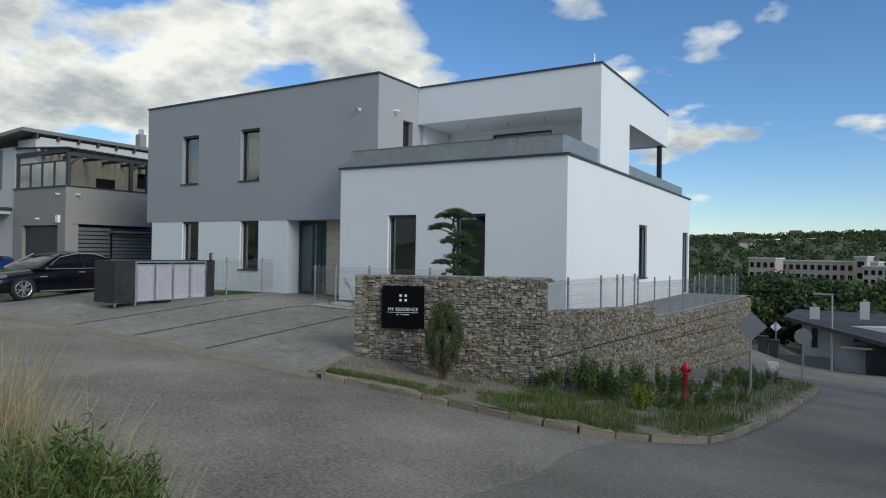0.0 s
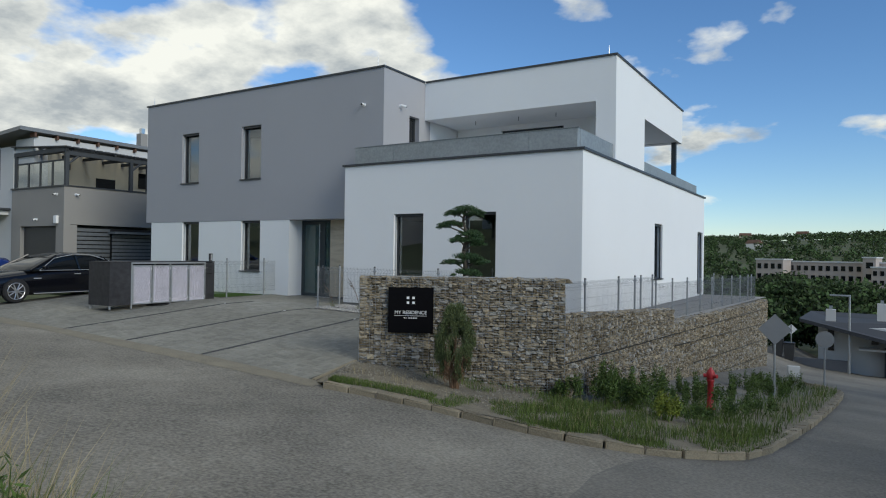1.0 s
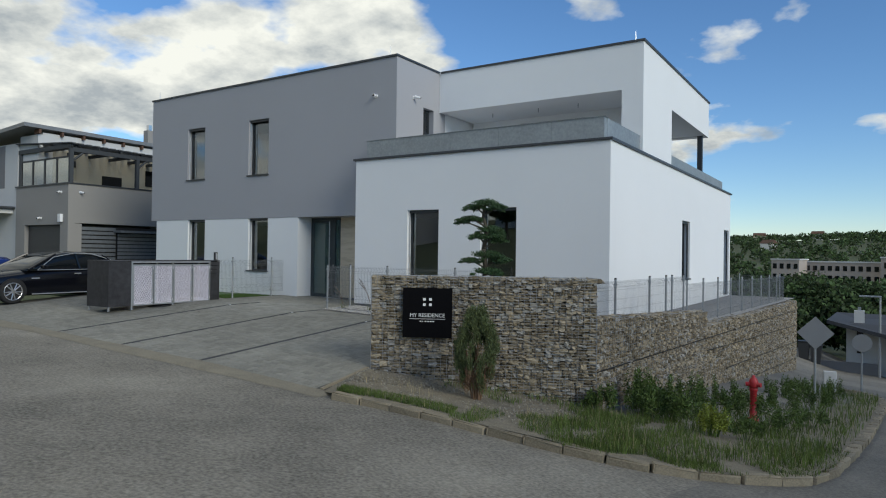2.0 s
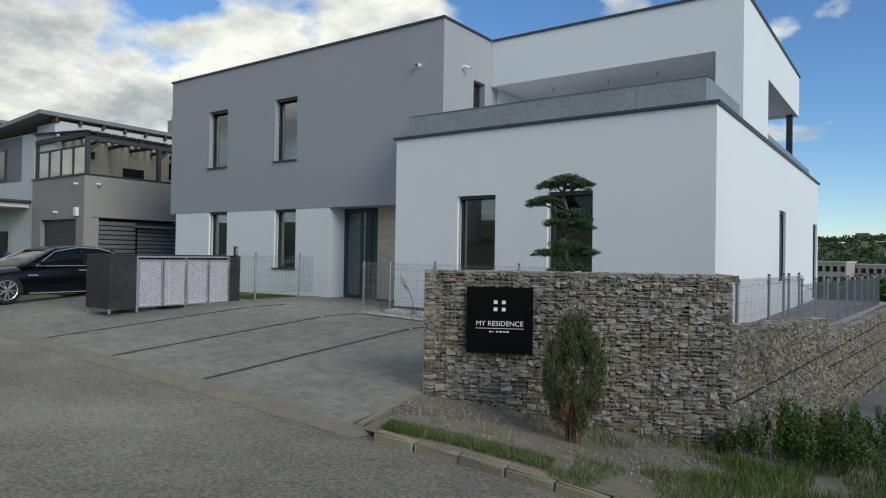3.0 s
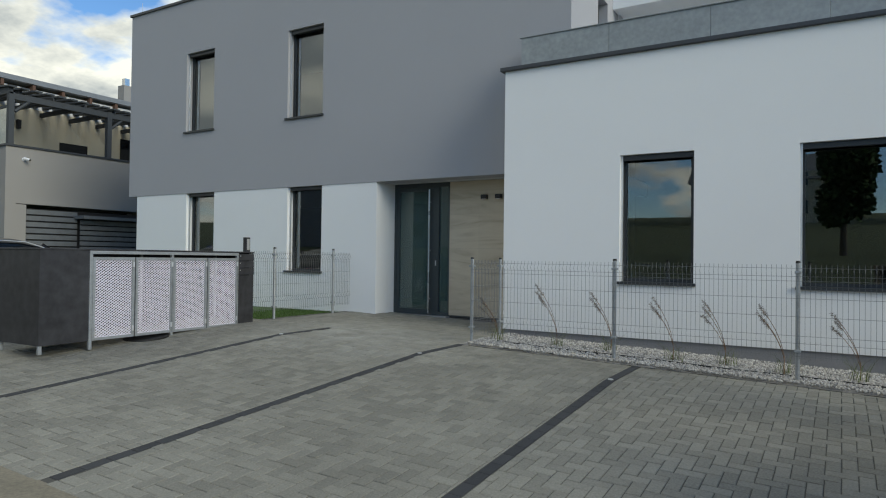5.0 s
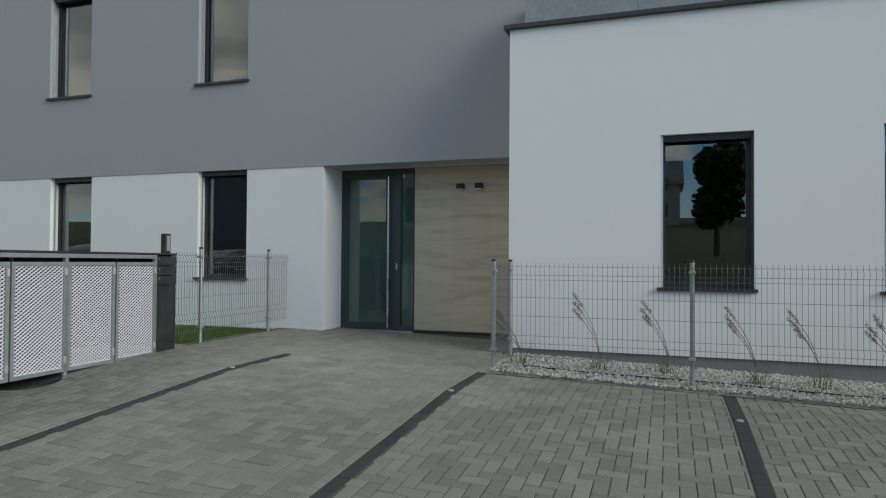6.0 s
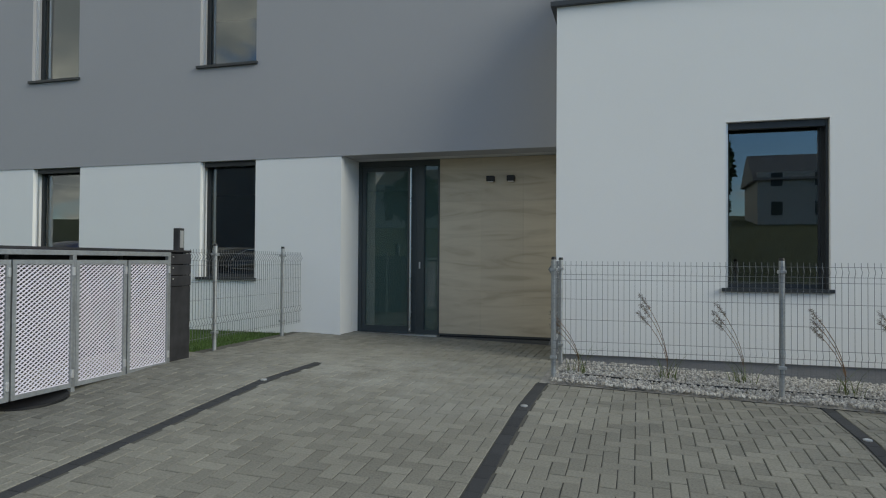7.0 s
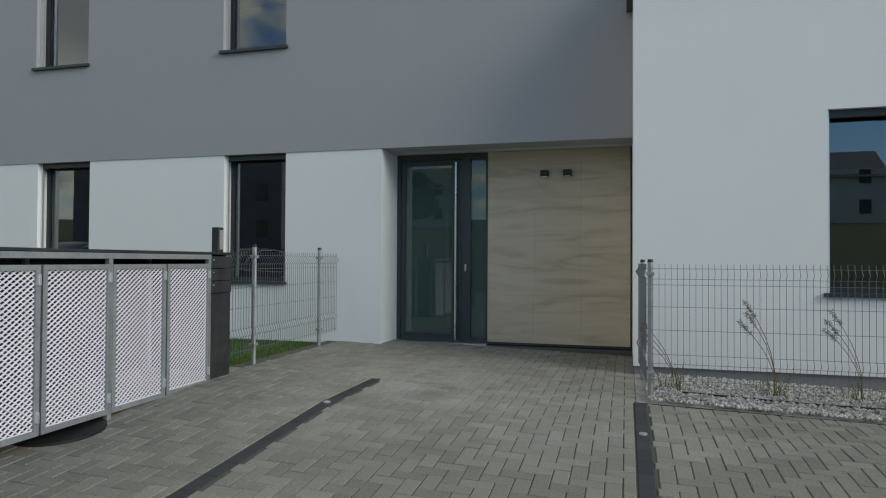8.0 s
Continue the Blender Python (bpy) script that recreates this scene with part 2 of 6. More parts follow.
# ---- building helpers ----
def box(bm, x0, x1, y0, y1, z0, z1, bevel=0.0):
    v = [bm.verts.new((x, y, z)) for x in (x0, x1) for y in (y0, y1) for z in (z0, z1)]
    fs = [bm.faces.new([v[i] for i in q]) for q in ((0, 1, 3, 2), (4, 6, 7, 5), (0, 4, 5, 1), (2, 3, 7, 6), (0, 2, 6, 4), (1, 5, 7, 3))]
    if bevel:
        es = list({e for f in fs for e in f.edges})
        bmesh.ops.bevel(bm, geom=es, offset=bevel, segments=2, profile=0.5, affect="EDGES")
    return v


def tube(bm, a, b, r0, r1=None, n=8, cap=True):
    a, b = Vector(a), Vector(b)
    r1 = r0 if r1 is None else r1
    d = (b - a).normalized()
    s = d.orthogonal().normalized()
    t = d.cross(s)
    rings = []
    for p, r in ((a, r0), (b, r1)):
        rings.append([bm.verts.new(p + (s * math.cos(2 * math.pi * i / n) + t * math.sin(2 * math.pi * i / n)) * r) for i in range(n)])
    for i in range(n):
        bm.faces.new((rings[0][i], rings[0][(i + 1) % n], rings[1][(i + 1) % n], rings[1][i]))
    if cap:
        bm.faces.new(rings[0][::-1]); bm.faces.new(rings[1])


def lathe(bm, prof, n=20, at=(0, 0, 0)):
    """A turned form: prof is (radius, height) from below."""
    rings = [[bm.verts.new((at[0] + r * math.cos(2 * math.pi * i / n), at[1] + r * math.sin(2 * math.pi * i / n), at[2] + z)) for i in range(n)] for r, z in prof]
    for p, q in zip(rings, rings[1:]):
        for i in range(n):
            bm.faces.new((p[i], p[(i + 1) % n], q[(i + 1) % n], q[i]))
    bm.faces.new(rings[0][::-1]); bm.faces.new(rings[-1])


def loft(bm, rings, closed=True):
    vs = [[bm.verts.new(p) for p in r] for r in rings]
    for a, b in zip(vs, vs[1:]):
        for i in range(len(a) if closed else len(a) - 1):
            j = (i + 1) % len(a)
            bm.faces.new((a[i], a[j], b[j], b[i]))
    bm.faces.new(vs[0][::-1]); bm.faces.new(vs[-1])


def mesh_of(bm, name, material, smooth=False):
    me = bpy.data.meshes.new(name)
    bmesh.ops.recalc_face_normals(bm, faces=bm.faces[:])
    bm.to_mesh(me)
    bm.free()
    me.materials.append(material)
    if smooth:
        for p in me.polygons:
            p.use_smooth = True
    return me


def part(name, bm, material, parent, label="", smooth=False):
    ob = new(name, mesh_of(bm, name, material, smooth))
    if parent:
        ob.parent = parent
    if label:
        tagged(ob, label)
    return ob


def bx(name, x0, x1, y0, y1, z0, z1, material, parent=None, label="", bevel=0.0):
    bm = bmesh.new()
    box(bm, x0, x1, y0, y1, z0, z1, bevel)
    return part(name, bm, material, parent, label)


def thing(name, label, category, at=(0, 0, 0), rz=0.0, group=""):
    ob = new(name)
    ob.empty_display_size = 0.2
    ob.matrix_world = pose(*at, 0, 0, rz)
    return tagged(ob, label, category, group)


def pydata(name, verts, faces, material, parent=None, label="", smooth=False):
    me = bpy.data.meshes.new(name)
    me.from_pydata(verts, [], faces)
    me.materials.append(material)
    if smooth:
        for p in me.polygons:
            p.use_smooth = True
    ob = new(name, me)
    if parent:
        ob.parent = parent
    if label:
        tagged(ob, label)
    return ob


def holed_wall(name, axis, at, thick, u0, u1, z0, z1, holes, material, parent, label=""):
    """A wall along x (axis 'x': its face at y=at, going back to at+thick) or along y (face at x=at, going to at+thick), with openings (u0, u1, z0, z1)."""
    us = sorted({u0, u1, *(h[0] for h in holes), *(h[1] for h in holes)})
    zs = sorted({z0, z1, *(h[2] for h in holes), *(h[3] for h in holes)})
    us = [u for u in us if u0 <= u <= u1]
    zs = [z for z in zs if z0 <= z <= z1]
    solid = {}
    for i in range(len(us) - 1):
        for j in range(len(zs) - 1):
            u, z = (us[i] + us[i + 1]) / 2, (zs[j] + zs[j + 1]) / 2
            solid[i, j] = not any(h[0] < u < h[1] and h[2] < z < h[3] for h in holes)
    bm = bmesh.new()
    verts = {}

    def P(i, j, k):
        if (i, j, k) not in verts:
            d = at + thick * k
            verts[i, j, k] = bm.verts.new((us[i], d, zs[j]) if axis == "x" else (d, us[i], zs[j]))
        return verts[i, j, k]
    for (i, j), s in solid.items():
        if not s:
            continue
        bm.faces.new((P(i, j, 0), P(i + 1, j, 0), P(i + 1, j + 1, 0), P(i, j + 1, 0)))
        bm.faces.new((P(i, j, 1), P(i, j + 1, 1), P(i + 1, j + 1, 1), P(i + 1, j, 1)))
        for di, dj, q in ((-1, 0, ((i, j), (i, j + 1))), (1, 0, ((i + 1, j), (i + 1, j + 1))), (0, -1, ((i, j), (i + 1, j))), (0, 1, ((i, j + 1), (i + 1, j + 1)))):
            if not solid.get((i + di, j + dj), False):
                (a, b), (c, d) = q
                bm.faces.new((P(a, b, 0), P(c, d, 0), P(c, d, 1), P(a, b, 1)))
    return part(name, bm, material, parent, label)


# ---- heights of the land ----
SX = [-30, -16.5, -14, -10, -8.4, -7, -5.4, -3, 0]
SS = [.02, .041, .051, .065, .072, .078, .088, .105, .11]


def road_z(x, y):
    k = float(np.interp(x, SX, SS))
    if y > 60:
        return 0.2 - k * 60 - 0.04 * (y - 60)
    if y < 0:
        return 0.2 - 0.05 * y
    return 0.2 - y * k


def drive_z(x, y):
    x = max(-24.0, x)
    dip = 0.03 * max(0.0, x + 11) * min(1.0, max(0.0, (12.5 - y) / 2))
    return 0.04 - dip - 0.03 * (x + 14) + (0.07 * (y - 15) if y < 15 else 0.004 * min(y - 15, 1.5))


def sheet(name, xs, ys, zf, material, keep=None, smooth=True, kind="structure", label="", category=""):
    verts, faces, idx = [], [], {}

    def V(i, j):
        if (i, j) not in idx:
            idx[i, j] = len(verts)
            verts.append((xs[i], ys[j], zf(xs[i], ys[j])))
        return idx[i, j]
    for i in range(len(xs) - 1):
        for j in range(len(ys) - 1):
            if keep is None or keep((xs[i] + xs[i + 1]) / 2, (ys[j] + ys[j + 1]) / 2):
                faces.append((V(i, j), V(i + 1, j), V(i + 1, j + 1), V(i, j + 1)))
    ob = pydata(name, verts, faces, material, smooth=smooth)
    return tagged(ob, label, category, "", kind)


def strip(name, left, right, zl, zr, material, depth=0.0, n=4):
    """A band between two polylines; zl and zr give the height along them."""
    verts, faces = [], []
    for (a, b) in zip(left, right):
        for k in range(n + 1):
            f = k / n
            x, y = a[0] + (b[0] - a[0]) * f, a[1] + (b[1] - a[1]) * f
            verts.append((x, y, zl(*a) * (1 - f) + zr(*b) * f))
    for i in range(len(left) - 1):
        for k in range(n):
            o = i * (n + 1) + k
            faces.append((o, o + 1, o + n + 2, o + n + 1))
    return verts, faces


def far_z(x, y):
    """The wide land: falls into a valley to the north-east and rises to a wooded hill beyond."""
    r = math.hypot(x, y)
    xx = max(-30, min(12, x))
    xx *= 1 - min(1, max(0, (y - 36) / 20))
    near = road_z(xx, max(-6, min(60, y))) - 0.12
    d = y + 0.3 * x
    if d > 55:
        f = min(1, (d - 55) / 130)
        near = near * (1 - f) + -15 * f
        if d > 260:
            g = min(1, (d - 260) / 640)
            near = near + 41 * g * g * (3 - 2 * g) * (1 + 0.1 * math.sin(x / 190.0))
    if x < -30 and d < 55:
        near += 0.012 * min(200, -30 - x)
    if y < -6:
        near += 0.12 * min(60, -6 - y)
    return near


# ---- land, road, pavement ----
def spread(a, b, n):
    return [a + (b - a) * i / n for i in range(n + 1)]


gx = [-3000, -1800, -1100, -700, -450, -300, -200, -140, -100, -70, *spread(-50, 60, 44), 80, 110, 150, 200, 280, 380, 520, 700, 950, 1400, 2000, 3000]
gy = [-1500, -900, -500, -300, -180, -100, -60, *spread(-40, 70, 44), 90, 120, 160, 210, 270, 330, 400, 480, 570, 680, 800, 950, 1200, 1700, 2500, 3500]
sheet("ground", gx, gy, far_z, SOIL, label="green meadow land falling to a wooded valley", category="ground")


def on_road(x, y):
    return (y < 12.5 or x > -9) and (y < 15 or x > -5.5) and (y < 40 or x > -20) and not (x > 5 and y > 8)


SEAM = -3.2
road_xs = [*spread(-50, SEAM, 78), *spread(SEAM + 0.6, 16, 31)]


def newer(x, y):
    """The later, darker surfacing of the side road, past a seam across the junction."""
    return x > SEAM or y > 20


old_road = sheet("road", road_xs, spread(1.0, 62, 90), road_z, ASPHALT, label="worn grey asphalt road running downhill past the plot", category="road",
      keep=lambda x, y: on_road(x, y) and not newer(x, y))
side_road = sheet("side_road", road_xs, spread(1.0, 62, 90), road_z, ASPHALT2, label="smoother darker asphalt of the side road running down the valley", category="road",
      keep=lambda x, y: on_road(x, y) and newer(x, y))
for ob in (old_road, side_road):      # the seam wavers
    for q in ob.data.vertices:
        if abs(q.co.x - SEAM) < 0.01 and q.co.y < 20:
            q.co.x += 0.22 * noise.noise(Vector((0, q.co.y * 0.7, 5)))

# verge at the far side of the road, where the camera starts
VERGE = [(4.0, -0.4), (1.0, 0.5), (-1.4, 1.5), (-2.5, 2.7), (-3.0, 3.7), (-4.0, 4.05), (-5.5, 4.05), (-8, 4.0), (-14, 3.9), (-22, 3.8), (-34, 3.8), (-48, 3.8)]
back = [(x - 0.2, y - 6.0) for x, y in VERGE]
v, f = strip("verge", VERGE, back, lambda x, y: road_z(x, y) + 0.02, lambda x, y: road_z(x, y) + 0.75, SOIL, n=8)
v = [(x, y, z + 0.05 * noise.noise(Vector((x * 1.3, y * 1.3, 3)))) for x, y, z in v]
tagged(pydata("verge", v, f, SOIL, smooth=True), "overgrown grassy bank beside the road", "verge", "", "structure")

# grass island between kerb and stone wall
KERBLINE = [(-8.56, 10.42), (-8.1, 10.17), (-7.3, 10.26), (-6.4, 10.32), (-5.5, 10.31), (-4.8, 10.34), (-4.2, 10.42), (-3.6, 10.60), (-3.05, 10.88), (-2.5, 11.30), (-2.1, 11.9), (-1.93, 12.8), (-1.80, 14.3), (-1.62, 16.2), (-1.5, 18.2), (-1.38, 20.4), (-1.28, 22.8), (-1.2, 25.2), (-1.2, 27.0), (-1.55, 28.4), (-2.4, 29.4)]
GABF = [(-8.86, 11.74), (-8.70, 11.72), (-7.9, 12.17), (-7.1, 12.61), (-6.4, 13.0), (-5.9, 13.27), (-5.5, 13.5), (-5.36, 13.58), (-5.33, 14.0), (-5.30, 14.5), (-5.27, 15.1), (-5.23, 15.8), (-5.18, 16.6), (-5.12, 17.7), (-5.05, 19.0), (-4.97, 20.4), (-4.84, 22.8), (-4.7, 25.2), (-4.58, 27.4), (-4.45, 29.6), (-4.30, 32.5)]


def gab_base(x, y):
    return float(np.interp(y, [11.7, 13.59, 16.3, 21.1, 28.3, 35.3], [-.37, -.97, -1.42, -2.2, -3.05, -3.7]))


def island_z(x, y):
    return road_z(x, y) + 0.10 * min(1.0, max(0.02, (x + 8.5) / 0.35))


v, f = strip("island", KERBLINE, GABF, island_z, gab_base, EARTH, n=10)
v = [(x, y, z + 0.035 * noise.noise(Vector((x * 2.2, y * 2.2, 0)))) for x, y, z in v]
tagged(pydata("grass_island", v, f, EARTH, smooth=True), "stony earth and patchy grass strip below the stone wall", "verge", "", "structure")

# the plot inside the walls
sheet("plot_gravel", spread(-14.0, -8.7, 12), spread(16.05, 17.52, 5), lambda x, y: drive_z(x, y) + 0.004, GRAVELBED, label="light gravel bed along the white wall", category="gravel")
ly = [11.95, 12.8, 13.7, 15, 17, 19, 20.3, 20.5, 23, 26, 29, 32, 34.8, 36.4]
v, f = strip("plot", [(-8.62, y) for y in ly], [(-8.60 + max(0, min(y - 11.95, 1.75)) * 1.76 if y < 13.75 else -5.62 + 0.0564 * (y - 13.7), y) for y in ly], lambda x, y: 0.0 if y < 20.4 else -0.17, lambda x, y: 0.0 if y < 20.4 else -0.17, GRAVELBED, n=4)
tagged(pydata("plot_ground", v, f, GRAVELBED), "grey gravel terrace round the house", "gravel", "", "structure")
sheet("lawn", spread(-26.0, -17.82, 20), spread(13.6, 18.36, 12), lambda x, y: 0.125, LAWN, label="strip of fresh green turf by the house", category="lawn",
      keep=lambda x, y: y > 16.1 or x < -19.2)


# ---- pavers of the driveway ----
def paver_mesh(w, h, k):
    """A chamfered block, w by h, its top at 0."""
    c, bm = 0.004, bmesh.new()
    lo = [bm.verts.new((x, y, -0.03)) for x, y in ((0, 0), (w, 0), (w, h), (0, h))]
    md = [bm.verts.new((x, y, -c)) for x, y in ((0, 0), (w, 0), (w, h), (0, h))]
    tp = [bm.verts.new((x, y, 0)) for x, y in ((c, c), (w - c, c), (w - c, h - c), (c, h - c))]
    for i in range(4):
        j = (i + 1) % 4
        bm.faces.new((lo[i], lo[j], md[j], md[i])); bm.faces.new((md[i], md[j], tp[j], tp[i]))
    bm.faces.new(tp)
    return mesh_of(bm, "paver", k)


def herringbone(x0, x1, y0, y1, L=0.2, W=0.1):
    """Blocks (x0, x1, y0, y1) of a right-angled herringbone, cut to the bay."""
    out = []
    m0, m1 = int(y0 / W) - 3, int(y1 / W) + 3
    for i in range(int(x0 / W) - 4, int(x1 / W) + 4):
        for j in range(m0, m1):
            k = (i - j) % 4
            if k == 0:
                r = (i * W, i * W + L, j * W, j * W + W)
            elif k == 3:
                r = (i * W, i * W + W, j * W, j * W + L)
            else:
                continue
            a, b, c, d = max(r[0], x0), min(r[1], x1), max(r[2], y0), min(r[3], y1)
            if b - a > 0.025 and d - c > 0.025:
                out.append((a, b, c, d))
    return out


LINES = (-16.38, -13.97, -11.52)
bays, edge = [], -21.5
for lx in LINES:
    bays.append((edge, lx - 0.055, 10.42, 16.05))
    edge = lx + 0.055
bays.append((edge, -8.72, 10.42, 16.05))
bays.append((-17.82, -13.93, 16.05, 18.9))
blocks = [b for bay in bays for b in herringbone(*bay)]
rnd = random.Random(4)
driveway = sheet("driveway", spread(-22.0, -8.55, 30), spread(10.38, 18.92, 30), lambda x, y: drive_z(x, y) - 0.007, JOINT, label="grey herringbone block paving with dark parking lines", category="driveway",
                 keep=lambda x, y: (y < 16.05 or -17.82 < x < -13.93))
gap = 0.006
whole = {"x": paver_mesh(0.2 - gap, 0.1 - gap, PAVER), "y": paver_mesh(0.1 - gap, 0.2 - gap, PAVER)}
singles, restv, restf = 0, [], []
for (a, b, c, d) in blocks:
    full = abs((b - a) * (d - c) - 0.02) < 1e-6
    near = -15.6 < (a + b) / 2 < -12.4 and 12.35 < (c + d) / 2 < 14.6
    dz = rnd.uniform(-0.0025, 0.0025)
    if full and near and singles < 300:
        ob = new("paver", whole["x" if b - a > 0.15 else "y"])
        ob.parent = driveway
        ob.matrix_world = Matrix.Translation((a + gap / 2, c + gap / 2, drive_z(a, c) + dz)) @ Euler((math.atan(0.07 if c < 15 else 0.015), math.atan(0.03), rnd.uniform(-0.008, 0.008))).to_matrix().to_4x4()
        singles += 1
        continue
    o, k = len(restv), 0.004
    A, B, C, D = a + gap / 2, b - gap / 2, c + gap / 2, d - gap / 2
    for e, z in ((0, -0.03), (0, -k), (k, 0)):
        for x, y in ((A + e, C + e), (B - e, C + e), (B - e, D - e), (A + e, D - e)):
            restv.append((x, y, drive_z(x, y) + z + dz))
    for r in (0, 4):
        for i in range(4):
            j = (i + 1) % 4
            restf.append((o + r + i, o + r + j, o + r + 4 + j, o + r + 4 + i))
    restf.append((o + 8, o + 9, o + 10, o + 11))
tagged(pydata("block_paving", restv, restf, PAVERS, driveway), kind="stuff")
dark = paver_mesh(0.1 - gap, 0.2 - gap, PAVEDARK)
for lx in LINES:
    y = 10.5
    while y < 15.98:
        ob = new("dark_paver", dark)
        ob.parent = driveway
        ob.matrix_world = Matrix.Translation((lx - 0.05 + gap / 2, y, drive_z(lx, y) + 0.001)) @ Euler((math.atan(0.07 if y < 15 else 0.015), math.atan(0.03), 0)).to_matrix().to_4x4()
        y += 0.2

# flush concrete edging between road and drive
kerb = sheet("flush_kerb", spread(-30.0, -8.30, 40), spread(10.03, 10.44, 4), lambda x, y: max(road_z(x, y) + 0.006, drive_z(x, 10.4) - 0.002 + 0.02 * (y - 10.4)) if y > 10.1 else road_z(x, y) + 0.003, FLUSH, label="flush sandy concrete edging between road and drive", category="kerb")

# raised kerb stones round the island
kerbs = tagged(new("kerb"), "weathered raised concrete kerb round the grass island", "kerb", "", "structure")


def kerb_mesh(seed, ln):
    r = random.Random(seed)
    bm = bmesh.new()
    box(bm, 0, ln, -0.075, 0.075, -0.2, 0.105, 0.022)
    for q in bm.verts:
        q.co += Vector((r.uniform(-0.012, 0.012), r.uniform(-0.014, 0.014), r.uniform(-0.014, 0.012)))
    return mesh_of(bm, "kerb_stone", KERB)


kmeshes = [kerb_mesh(i, ln) for i, ln in enumerate((0.49, 0.47, 0.50, 0.485))]
rnd = random.Random(9)
dist, pts = 0.0, [Vector((x, y, road_z(x, y))) for x, y in KERBLINE]
acc = [0.0]
for a, b in zip(pts, pts[1:]):
    acc.append(acc[-1] + (b - a).length)


def along(s):
    for i in range(len(acc) - 1):
        if s <= acc[i + 1]:
            return pts[i].lerp(pts[i + 1], (s - acc[i]) / (acc[i + 1] - acc[i]))
    return pts[-1]


s = 0.52
while s < acc[-1] - 0.7:
    p, q = along(s), along(s + 0.5)
    d = q - p
    ob = new("kerb_stone", rnd.choice(kmeshes))
    ob.parent = kerbs
    ob.matrix_world = Matrix.Translation(p + Vector((0, 0, rnd.uniform(-0.012, 0.008)))) @ Euler((rnd.uniform(-.06, .06), -math.atan2(d.z, math.hypot(d.x, d.y)), math.atan2(d.y, d.x) + rnd.uniform(-.03, .03))).to_matrix().to_4x4()
    s += 0.502


# ---- the house ----
house = thing("house", "two-storey flat-roofed house in white and grey render with a roof terrace", "house", (-15, 18, 0))
HI = house.matrix_world.inverted()


def hpart(ob):
    """Hang a part built in place under the house."""
    ob.parent = house
    ob.matrix_parent_inverse = HI
    return ob


def hbx(name, x0, x1, y0, y1, z0, z1, material, label="", bevel=0.0):
    return hpart(bx(name, x0, x1, y0, y1, z0, z1, material, None, label, bevel))


UPW = [(-22.985, -21.99), (-19.63, -18.63)]
LOW = [(-22.93, -21.94), (-19.60, -18.625)]
BOXW = [(-12.155, -11.134), (-9.858, -8.846)]
SOF = 2.73
hpart(holed_wall("upper_front_wall", "x", 18.35, 0.40, -25.2, -13.5, SOF, 7.40, [(*w, 4.215, 6.117) for w in UPW], GREY, None, "smooth grey rendered wall"))
hbx("corner_render", -13.5, -13.243, 18.35, 18.358, SOF, 7.40, GREY)
hpart(holed_wall("upper_side_wall", "y", -13.24, -0.26, 18.36, 20.98, SOF, 7.40, [(19.74, 20.31, 4.3, 6.145)], GREY, None))
hbx("upper_west_wall", -25.2, -24.8, 18.76, 30.0, SOF, 7.40, GREY)
hbx("upper_back_wall", -25.2, -13.3, 30.0, 30.4, SOF, 7.40, GREY)
hpart(holed_wall("lower_front_wall", "x", 18.362, 0.40, -24.87, -17.208, 0.13, SOF, [(*w, 0.94, SOF) for w in LOW], WHITE, None))
hbx("lower_plinth", -24.85, -17.22, 18.385, 18.7, -0.1, 0.128, PLINTH)
hbx("niche_side_wall", -17.6, -17.208, 18.765, 19.10, 0.13, SOF, WHITE)
hbx("lower_west_wall", -24.87, -24.47, 18.77, 30.0, -0.1, SOF, WHITE)
hbx("lower_back_wall", -24.87, -14.1, 30.0, 30.4, -0.1, SOF, WHITE)
hbx("upper_floor", -25.18, -13.26, 18.38, 30.0, SOF + 0.002, SOF + 0.30, SOFFIT)
hbx("roof_slab", -25.18, -13.25, 18.40, 30.38, 6.9, 7.15, SOFFIT)
hbx("roof_edge_trim", -25.24, -13.20, 18.31, 18.62, 7.40, 7.455, DARKMET)
hbx("roof_edge_trim", -13.50, -13.20, 18.62, 20.60, 7.40, 7.455, DARKMET)
hbx("roof_edge_trim", -25.24, -24.94, 18.62, 30.4, 7.40, 7.455, DARKMET)
# white single-storey volume
hpart(holed_wall("white_front_wall", "x", 17.485, 0.42, -14.010, -6.49, 0.14, 4.235, [(*w, 0.94, 2.77) for w in BOXW], WHITE, None, "smooth white rendered wall"))
hpart(holed_wall("white_side_wall", "y", -6.49, -0.42, 17.905, 32.80, 0.02, 4.235, [(24.34, 25.40, 0.90, 2.75), (31.4, 32.5, 0.06, 2.72)], WHITE, None, "smooth white rendered wall"))
hbx("white_left_wall", -14.010, -13.62, 17.905, 22.0, 0.14, 4.235, WHITE)
hbx("white_back_wall", -14.02, -6.95, 32.40, 32.80, -0.3, 4.235, WHITE)
hbx("front_plinth", -14.00, -6.55, 17.52, 17.9, -0.45, 0.138, PLINTH)
hbx("side_plinth", -6.9, -6.555, 17.9, 32.78, -0.6, 0.018, PLINTH)
hbx("terrace_slab", -14.0, -6.56, 17.52, 32.78, 3.9, 4.22, SOFFIT)
hbx("ground_slab", -24.8, -6.6, 18.9, 32.7, -0.15, 0.10, UNLIT)
hbx("terrace_edge_trim", -14.08, -6.43, 17.43, 17.80, 4.235, 4.295, DARKMET, bevel=0.006)
hbx("terrace_edge_trim", -6.84, -6.43, 17.80, 32.87, 4.235, 4.295, DARKMET, bevel=0.006)
hbx("terrace_edge_trim", -14.08, -13.7, 17.80, 18.34, 4.235, 4.295, DARKMET)
